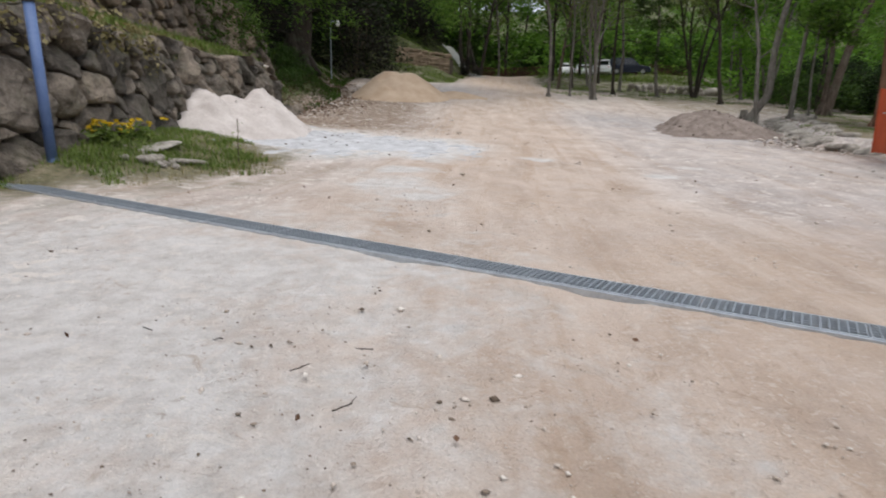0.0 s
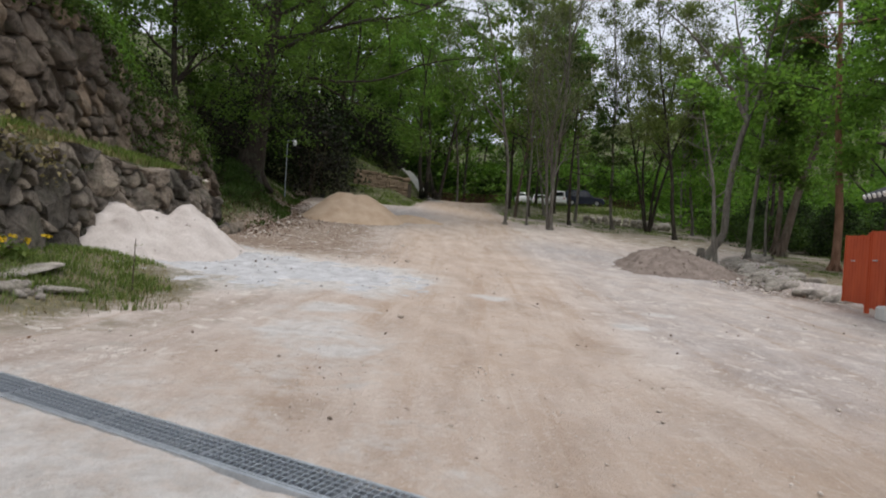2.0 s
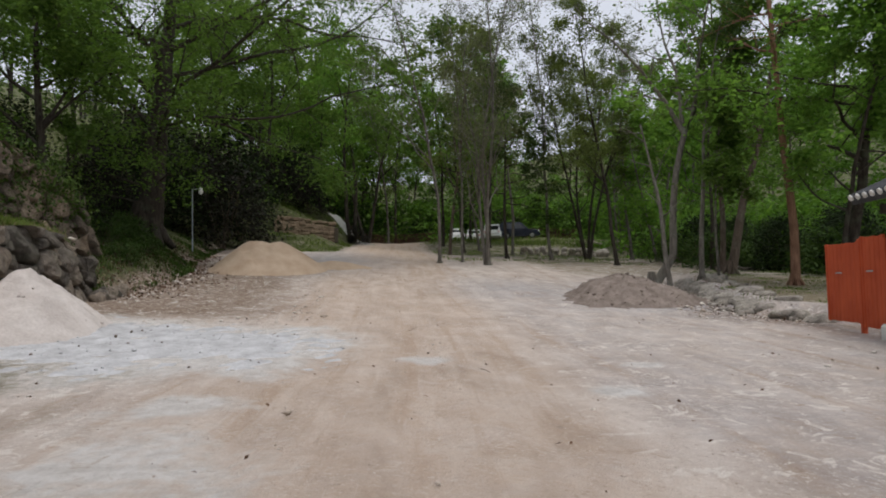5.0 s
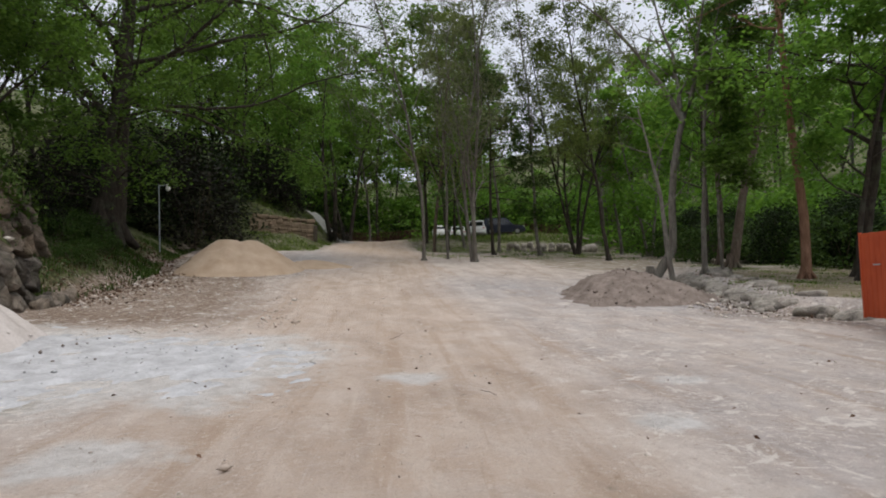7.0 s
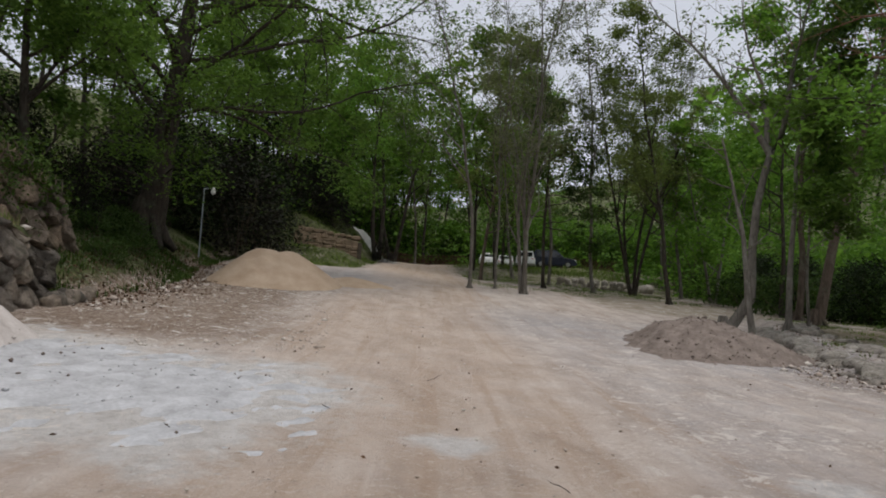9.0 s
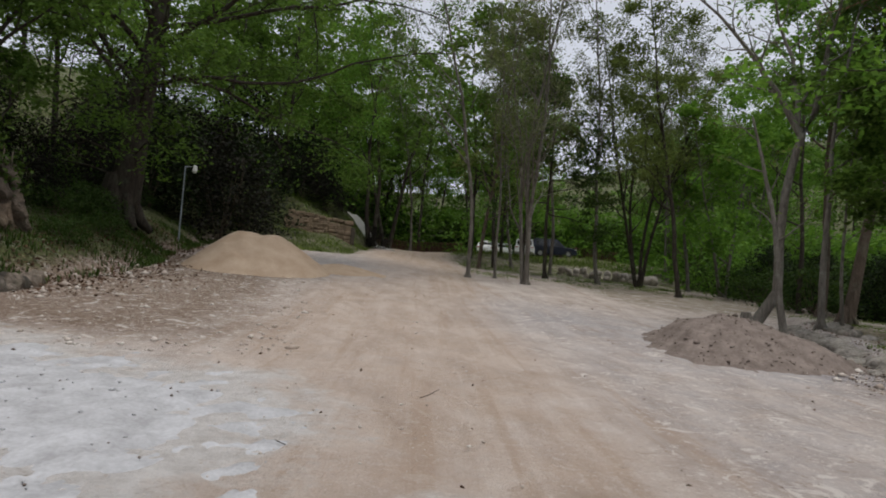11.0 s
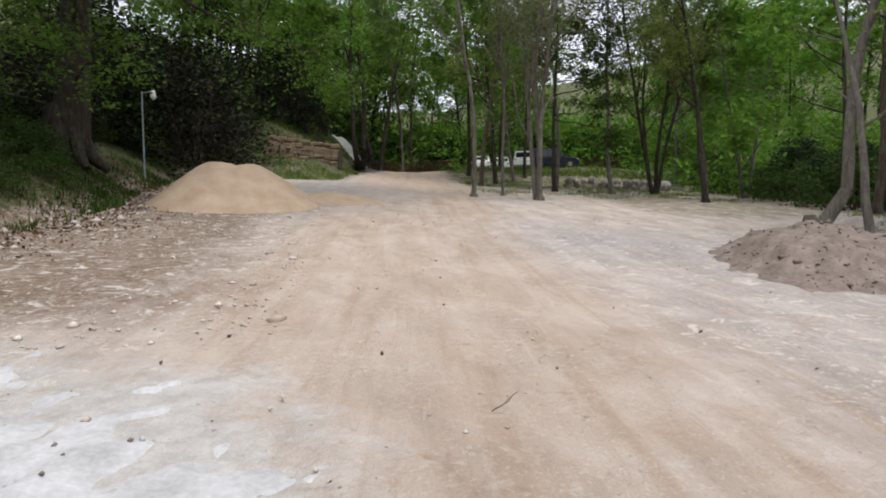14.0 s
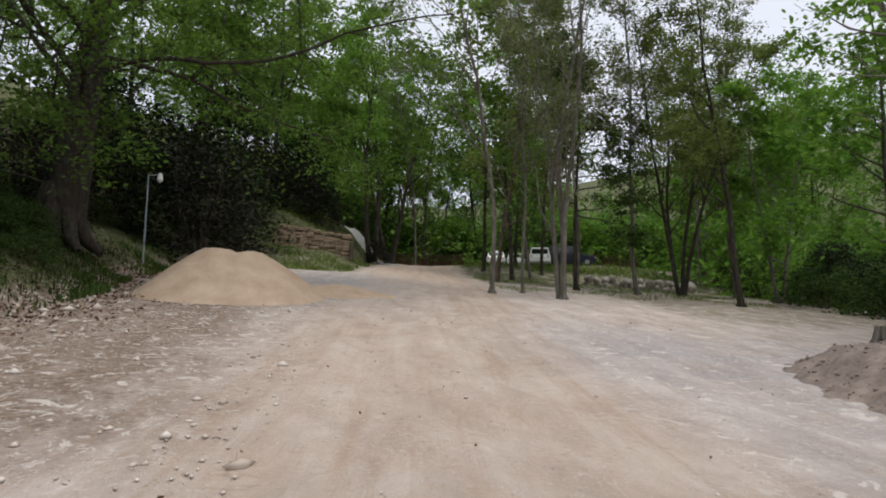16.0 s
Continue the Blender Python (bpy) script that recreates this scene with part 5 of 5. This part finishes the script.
# ---- drain across the road ----
way = Vector((DRAIN_B.x - DRAIN_A.x, DRAIN_B.y - DRAIN_A.y, 0)).normalized()
side = Vector((-way.y, way.x, 0))


def drain_point(s, off=0.0, dz=0.0):
    q = Vector((DRAIN_A.x, DRAIN_A.y, 0)) + way * s + side * off
    c = Vector((DRAIN_A.x, DRAIN_A.y, 0)) + way * s
    return Vector((q.x, q.y, float(road_plane(c.x, c.y)) + dz))


channel = thing("drain_channel", (0, 0, 0), "long steel-edged drain channel set across the dirt road", "drain", kind="structure")


def strip(name, o0, o1, top, deep, material, label=""):
    verts, faces = [], []
    ss = np.arange(-1.42, 12.6, 0.25)
    for s in ss:
        for o, z in ((o0, top), (o1, top), (o1, -deep), (o0, -deep)):
            verts.append(tuple(drain_point(s, o, z)))
    for i in range(len(ss) - 1):
        a = i * 4
        faces += [(a + k, a + 4 + k, a + 4 + (k + 1) % 4, a + (k + 1) % 4) for k in range(4)]
    faces += [(0, 1, 2, 3), tuple(len(ss) * 4 - 1 - k for k in range(4))]
    return mesh_object(name, verts, faces, material, channel, label)


strip("flange", -0.185, -0.162, 0.033, 0.12, GALVANISED, "dusty galvanised steel flange")
strip("flange", 0.162, 0.185, 0.033, 0.12, GALVANISED, "dusty galvanised steel flange")
strip("frame_rail", -0.162, -0.150, 0.040, 0.10, GALVANISED)
strip("frame_rail", 0.150, 0.162, 0.040, 0.10, GALVANISED)
# the bed lies just under the bars; its black colour replaces the depth's shade
strip("channel_bed", -0.15, 0.15, 0.007, 0.09, PIT, "shallow channel bed, coloured near black for the shade of a deep pit")


def grating():
    root = thing("drain_grating", (0, 0, 0), "galvanised steel bar grating one metre long", "grating", "drain gratings")
    for o in (-0.142, 0.142):
        part("edge_bar", box((0.985, 0.008, 0.03), pose(0, o, 0), 0), GALVANISED, root)
    for x in (-0.49, 0.49):
        part("end_bar", box((0.008, 0.275, 0.03), pose(x, 0, 0), 0), GALVANISED, root)
    long_bar = box((0.972, 0.009, 0.030), None, 0)
    bar = part("bearing_bar", long_bar, GALVANISED, root)
    bar.location = (0, -0.142 + 0.284 / 5, 0.003)
    for k in range(1, 4):
        again = new("bearing_bar", bar.data)
        again.parent, again.location = root, (0, -0.142 + 0.284 * (k + 1) / 5, 0.003)
    bar = part("cross_bar", box((0.007, 0.275, 0.014), None, 0), DARK_STEEL, root)
    bar.location = (-0.49 + 0.98 / 19, 0, 0.0115)
    for k in range(1, 18):
        again = new("cross_bar", bar.data)
        again.parent, again.location = root, (-0.49 + 0.98 * (k + 1) / 19, 0, 0.0115)
    return root


first = grating()
for k in range(-2, 12):
    a, b = drain_point(0.58 + k), drain_point(1.58 + k)
    m = Matrix.Translation((a + b) / 2 + Vector((0, 0, 0.024))) @ (b - a).to_track_quat("X", "Z").to_matrix().to_4x4()
    if k == -2:
        first.matrix_basis = m
    else:
        copy_thing(first, m)

# ---- things at the wall's foot ----
pole = thing("blue_pole", at_land(-6.12, 9.45), "leaning blue painted steel pole standing in the grass", "pole")
part("shaft", rod((0, 0, -0.2), (-0.03, -0.10, 2.32), 0.076, 0.076, 20), BLUE_PAINT, pole, smooth=True)
part("collar", rod((0, 0, -0.05), (0, 0, 0.05), 0.088, 0.084, 20), BLUE_PAINT, pole)
part("elbow", add_rod(rod((-0.03, -0.10, 2.28), (-0.03, -0.10, 2.42), 0.086, 0.086, 16), (0.02, -0.08, 2.40), (-0.16, -0.15, 2.44), 0.086, 0.08, 16), RUBBER, pole, "dark rubber elbow joint")
part("arm", rod((-0.10, -0.13, 2.42), (-1.05, -0.5, 2.50), 0.055, 0.055, 16), LIME, pole, "short pale side pipe")
for x, y, s in ((-5.45, 11.3, (1.4, 0.6, 0.06)), (-4.65, 10.9, (0.7, 0.45, 0.09)), (-5.0, 10.2, (0.4, 0.35, 0.16))):
    rock(rr, at_land(x, y, 0.02), s, STONE_PALE, "flat_stone", "flat tan stone slab lying in the grass", "slabs in the grass", 0.1)
for k in range(12):
    rock(rr, at_land(-5.1 + rr.uniform(-0.35, 0.5), 10.35 + rr.uniform(-0.4, 0.4), 0.0), (0.16, 0.13, 0.11), STONE_PALE, "rubble_stone", "small grey rubble stone in the grass", "rubble in the grass")
stick = thing("stick", at_land(-4.05, 11.7), "thin dry upright weed stalk in the grass", "plant")
part("stalk", rod((0, 0, -0.05), (0.02, 0.0, 0.85), 0.012, 0.006, 6), BARK_BROWN, stick)
v, f = leaf_cloud(np.random.RandomState(4), [(0.01, 0, 0.15 * k) for k in range(1, 6)], 0.06, 5, 0.07)
tagged(fast_mesh("leaf_tufts", v, f, GRASS, stick, tris=True), kind="stuff")


def flowers(seed, at, stalks):
    rs = np.random.RandomState(seed)
    root = thing("yellow_flowers", at, "clump of yellow flowers at the wall's foot", "flower", "yellow flowers")
    gr = Grower(seed)
    heads = []
    for _ in range(stalks):
        q, e2, u = gr.stem((rs.normal(0, 0.2), rs.normal(0, 0.2), -0.03), (rs.normal(0, 0.2), rs.normal(0, 0.2), 1), rs.uniform(0.28, 0.48), 0.006, 0.003, 4, 0.08, 0, 4)
        heads.append(q[-1])
    tagged(fast_mesh("stalks", np.concatenate(gr.v), np.concatenate(gr.q), GRASS, root), kind="stuff")
    v, f = leaf_cloud(rs, heads, 0.03, 14, 0.055, 0.5, slim=0.8)
    tagged(fast_mesh("petals", v, f, PETAL, root, tris=True), "bright yellow petals", kind="stuff")
    v, f = leaf_cloud(rs, [h * 0.5 for h in np.array(heads)], 0.15, 14, 0.12, 0.8)
    fast_mesh("leaves", v, f, GRASS, root, tris=True)


flowers(5, at_land(-6.05, 10.75), 16)
flowers(6, at_land(-6.0, 11.7), 9)

# ---- red gate and tiled gatehouse ----
ga, gb = Vector((11.30, 17.20, 0)), Vector((10.72, 15.05, 0))
gd = (gb - ga).normalized()
gturn = math.degrees(math.atan2(gd.y, gd.x))


def gate_leaf(start, length, bottom, top, boards):
    root = thing("red_gate", (ga.x + gd.x * start, ga.y + gd.y * start, bottom), "orange-red painted timber gate leaf, closed", "gate", "red gate leaves", turn=gturn)
    h = top - bottom
    for k in range(boards):
        w = length / boards
        part("board", box((w - 0.006, 0.028, h - 0.05 + 0.01 * (k % 3)), pose((k + 0.5) * w, 0, h / 2), 0.004), RED_PAINT, root)
    for z in (0.2, h * 0.53, h - 0.2):
        part("rail", box((length - 0.02, 0.035, 0.09), pose(length / 2, 0.034, z), 0.006), RED_PAINT, root)
    for x in (0.035, length - 0.035):
        part("stile", box((0.07, 0.05, h), pose(x, -0.003, h / 2), 0.006), RED_PAINT, root)
    part("handle", box((0.22, 0.03, 0.03), pose(length * 0.45, -0.055, h * 0.62), 0.008), GALVANISED, root, "grey metal bolt handle")
    return root


gate_leaf(0.0, 1.35, 0.72, 2.40, 8)
gate_leaf(1.43, 0.80, 0.66, 2.48, 5)
for s in (1.39, 2.27):
    q = ga + gd * s
    post = thing("gate_post", at_land(q.x, q.y), "square orange-red timber gate post", "post", "gate posts")
    part("shaft", box((0.09, 0.09, 1.95), pose(0, 0, 0.90, 0, 0, gturn), 0.008), RED_PAINT, post)
house = thing("tiled_gatehouse", at_land(10.62, 14.75), "small timber gatehouse with black tiled eaves", "gatehouse", turn=gturn)
hz = house.matrix_basis.translation.z
for x in (0.0, 3.0):
    for w in (0.0, 1.5):
        part("post", box((0.12, 0.12, 2.33), pose(x, w, 1.2), 0.012), TIMBER, house, "weathered grey timber post")
        part("footing", box((0.42, 0.42, 0.34), pose(x, w, 0.12), 0.05), LIME, house, "whitewashed stone footing")
for w in (0.0, 1.5):
    part("beam", box((3.5, 0.14, 0.18), pose(1.5, w, 2.42), 0.012), BARK_DARK, house)
for sgn, w in ((-1, -0.25), (1, 1.75)):
    part("roof_slab", box((3.9, 1.35, 0.10), pose(1.5, 0.75 + sgn * 0.58, 2.85, sgn * -24, 0, 0), 0.01), ROOF_TILE, house)
    for k in range(17):
        x = -0.4 + k * 0.2375
        bm = rod((x, 0.75 + sgn * 0.02, 3.21), (x, 0.75 + sgn * 1.22, 2.67), 0.065, 0.065, 8)
        part("roof_tile", bm, ROOF_TILE, house)
        part("tile_end", rod((x, 0.75 + sgn * 1.22, 2.67), (x, 0.75 + sgn * 1.245, 2.658), 0.064, 0.058, 10), LIME, house, "white plastered tile end")
part("ridge", box((4.0, 0.24, 0.26), pose(1.5, 0.75, 3.27), 0.05), ROOF_TILE, house)

# ---- lamp post ----
lamp = thing("lamp_post", at_land(-7.67, 39.8), "thin grey steel post with a small white lamp head", "lamp post")
top = 7.08 - lamp.matrix_basis.translation.z
part("post", rod((0, 0, -0.2), (0, 0, top), 0.036, 0.028, 10), DARK_STEEL, lamp)
part("arm", rod((0, 0, top - 0.05), (0.42, -0.05, top), 0.02, 0.02, 8), GALVANISED, lamp)
part("lamp_head", add_rod(rod((0.45, -0.05, top + 0.04), (0.45, -0.05, top - 0.22), 0.07, 0.12, 12), (0.45, -0.05, top - 0.22), (0.45, -0.05, top - 0.32), 0.12, 0.04, 12), LAMP_WHITE, lamp, "white lamp shade")

# ---- earth wall and footpath ----
wall_path = thing("wall_path", (0, 0, 0), "low tan stone and earth retaining wall beside the footpath", "wall", kind="structure")
we = random.Random(3)
foot = float(land(-1.0, 53.8))
part("rubble_core", box((4.7, 0.5, 1.7), pose(-2.9, 54.78, foot + 0.55, 0, 7.4, 0), 0.05), EARTH_WALL, wall_path)
for row in range(7):
    x = -5.2 + we.uniform(0, 0.3)
    while x < -0.55:
        w = we.uniform(0.22, 0.85)
        h = we.uniform(0.2, 0.34)
        z = foot - 0.45 + row * 0.27 + 0.13 * (-0.5 - x)
        part("block", box((w - 0.02, 0.7 + we.uniform(-0.1, 0.1), h), pose(x + w / 2, 54.7 + we.uniform(-0.09, 0.09) + 0.03 * row, z + 0.14 + we.uniform(-0.04, 0.04), we.uniform(-4, 4), we.uniform(-3, 3), we.uniform(-5, 5)), 0.06), EARTH_WALL, wall_path)
        x += w
part("gate_pier", box((0.28, 0.4, 1.2), pose(-0.35, 54.4, float(land(-0.35, 54.4)) + 0.65), 0.03), EARTH, wall_path, "dark stone pier")
verts, faces = [], []
for k in range(25):
    t = k / 24
    x = float(np.interp(t, [0, 0.3, 0.6, 1.0], [2.3, 0.4, -0.9, -1.6]))
    y = float(np.interp(t, [0, 0.3, 0.6, 1.0], [59.0, 62.3, 65.6, 70.0]))
    z = float(land(x, y)) + 0.06 + 0.22 * float(step(0, 0.35, t))
    for dx, dz in ((-0.8, 0), (0.8, 0), (0.8, -0.5), (-0.8, -0.5)):
        verts.append((x + dx * (0.7 - 0.45 * t), y + dx * 0.2, z + dz))
for i in range(24):
    a = i * 4
    faces += [(a + k, a + (k + 1) % 4, a + 4 + (k + 1) % 4, a + 4 + k) for k in range(4)]
faces += [(3, 2, 1, 0), (96, 97, 98, 99)]
tagged(mesh_object("footpath", verts, faces, CONCRETE), "pale concrete footpath climbing the wooded bank", "path", kind="structure")


# ---- brushwood fence behind the road ----
def brush_fence(x0, y0, x1, y1, height, label):
    rs = np.random.RandomState(int(x0 * 7 + 50))
    n = int(math.hypot(x1 - x0, y1 - y0) / 0.045)
    root = thing("brushwood_fence", at_land((x0 + x1) / 2, (y0 + y1) / 2), label, "fence", "brushwood fences")
    base = np.array(root.matrix_basis.translation)
    gr = Grower(9)
    for k in range(n):
        t = k / n
        x, y = x0 + (x1 - x0) * t, y0 + (y1 - y0) * t + rs.normal(0, 0.05)
        z = float(land(x, y))
        a = np.array([x, y, z - 0.1]) - base
        gr.add([a, a + np.array([rs.normal(0, 0.10), rs.normal(0, 0.08), height * rs.uniform(0.75, 1.1)])], [0.028, 0.012], 4)
    tagged(fast_mesh("brush", np.concatenate(gr.v), np.concatenate(gr.q), BRUSH, root), kind="stuff")
    for h in (0.35, 0.8):
        pts = [(x0 + (x1 - x0) * t - base[0], y0 + (y1 - y0) * t - base[1] - 0.08, float(land(x0 + (x1 - x0) * t, y0 + (y1 - y0) * t)) + height * h - base[2]) for t in np.linspace(0, 1, 9)]
        v, q = tube(pts, [0.03] * 9, 5)
        fast_mesh("rail", v, q, BRUSH, root)


brush_fence(-0.5, 70.0, 9.6, 69.6, 1.1, "dark brown brushwood fence closing the road's far end")
brush_fence(19.4, 70.2, 25.2, 69.6, 1.3, "reddish-brown brushwood fence behind the parked car")


# ---- parked cars ----
def car(name, label, at, turn, paint, length, width, height, suv=False):
    """Along x, nose to +x."""
    root = thing(name, at, label, "car", "parked cars", turn=turn)
    L, W, H = length / 2, width / 2, height
    belt = H * 0.58
    low = 0.24
    rear_top = -L * 0.86 if suv else -L * 0.62
    lower = [(-L, low + 0.1), (-L * 0.99, belt * 0.8), (-L * 0.95, belt), (L * 0.38, belt), (L * 0.86, belt * 0.88), (L * 0.99, belt * 0.62), (L, low + 0.08), (L * 0.9, low), (-L * 0.92, low)]
    bm = bmesh.new()
    rings = []
    for y, k in ((-W, 0.965), (-W * 0.93, 1.0), (W * 0.93, 1.0), (W, 0.965)):
        rings.append([bm.verts.new((x * k, y, low + (z - low) * (0.97 if k < 1 else 1))) for x, z in lower])
    n = len(lower)
    for a, b in zip(rings, rings[1:]):
        for i in range(n):
            bm.faces.new((a[i], a[(i + 1) % n], b[(i + 1) % n], b[i]))
    bm.faces.new(rings[0][::-1])
    bm.faces.new(rings[-1])
    bmesh.ops.recalc_face_normals(bm, faces=bm.faces)
    part("body", bm, paint, root)
    cab = [(-L * 0.93, belt), (rear_top, H * 0.97), (rear_top + 0.25, H), (L * 0.02, H), (L * 0.12, H * 0.97), (L * 0.46, belt)]
    bm = bmesh.new()
    a = [bm.verts.new((x, -W * (0.93 - 0.16 * (z - belt) / (H - belt)), z)) for x, z in cab]
    b = [bm.verts.new((x, W * (0.93 - 0.16 * (z - belt) / (H - belt)), z)) for x, z in cab]
    for i in range(len(cab)):
        j = (i + 1) % len(cab)
        bm.faces.new((a[i], a[j], b[j], b[i]))
    bm.faces.new(a[::-1])
    bm.faces.new(b)
    bmesh.ops.recalc_face_normals(bm, faces=bm.faces)
    part("cabin", bm, paint, root)
    for sgn in (-1, 1):
        def pane(x0, x1, x2, x3, nm):
            bm = bmesh.new()
            zs = (belt + 0.05, H * 0.93)
            pts = [(x0, zs[0]), (x1, zs[0]), (x2, zs[1]), (x3, zs[1])]
            vs = [bm.verts.new((x, sgn * (W * (0.93 - 0.16 * (z - belt) / (H - belt)) + 0.012), z)) for x, z in pts]
            bm.faces.new(vs if sgn < 0 else vs[::-1])
            r = bmesh.ops.extrude_face_region(bm, geom=list(bm.faces))
            bmesh.ops.translate(bm, vec=(0, -sgn * 0.02, 0), verts=[e for e in r["geom"] if isinstance(e, bmesh.types.BMVert)])
            part(nm, bm, GLASS_DARK, root)
        pane(-L * 0.78, -L * 0.28, -L * 0.28, rear_top + 0.22, "side_window")
        pane(-L * 0.24, L * 0.38, L * 0.06, -L * 0.24, "side_window")
        for x in (-L * 0.58, L * 0.62):
            wheel = part("wheel", rod((x, sgn * (W - 0.19), 0.33), (x, sgn * (W + 0.012), 0.33), 0.33, 0.32, 20), RUBBER, root)
            part("rim", rod((x, sgn * (W - 0.02), 0.33), (x, sgn * (W + 0.025), 0.33), 0.21, 0.19, 14), ALLOY, wheel)
        part("tail_lamp", box((0.06, 0.26, 0.16), pose(-L * 0.965, sgn * W * 0.78, belt * 0.86), 0.02), TAIL_RED, root)
        part("headlamp", box((0.10, 0.34, 0.13), pose(L * 0.935, sgn * W * 0.74, belt * 0.74), 0.02), LAMP_WHITE, root)
        part("mirror", box((0.12, 0.18, 0.12), pose(L * 0.33, sgn * (W + 0.06), belt + 0.08), 0.02), paint, root)
    slope = math.degrees(math.atan2(H * 0.97 - belt, rear_top + L * 0.93))
    part("rear_window", box((0.03, W * 1.45, (H - belt) * 0.62), pose((-L * 0.93 + rear_top) / 2 - 0.012, 0, (belt + H * 0.97) / 2, 0, 90 - slope, 0), 0.005), GLASS_DARK, root)
    slope = math.degrees(math.atan2(H * 0.97 - belt, L * 0.34))
    part("windscreen", box((0.03, W * 1.5, (H - belt) * 1.0), pose(L * 0.29 + 0.012, 0, (belt + H * 0.97) / 2, 0, slope - 90, 0), 0.005), GLASS_DARK, root)
    part("bumper", box((0.14, W * 1.9, 0.22), pose(-L * 0.985, 0, 0.45), 0.04), paint, root)
    part("bumper", box((0.14, W * 1.9, 0.22), pose(L * 0.985, 0, 0.42), 0.04), RUBBER, root)
    part("number_plate", box((0.02, 0.5, 0.12), pose(-L * 0.995 - 0.06, 0, 0.62), 0.004), LIME, root)
    return root


car("white_car", "white hatchback parked with its tail to the road", at_land(12.3, 72.0), 80, CAR_WHITE, 3.9, 1.68, 1.5)
car("white_car", "white hatchback mostly hidden behind a tree trunk", at_land(14.3, 72.2), 77, CAR_WHITE, 3.9, 1.68, 1.5)
car("white_car", "white estate car parked behind the grey trees", at_land(15.2, 67.0), 74, CAR_WHITE, 4.4, 1.78, 1.6, True)
car("dark_suv", "dark navy off-road car parked side-on by the fence", at_land(18.0, 67.4), -12, CAR_NAVY, 4.3, 1.85, 1.7, True)
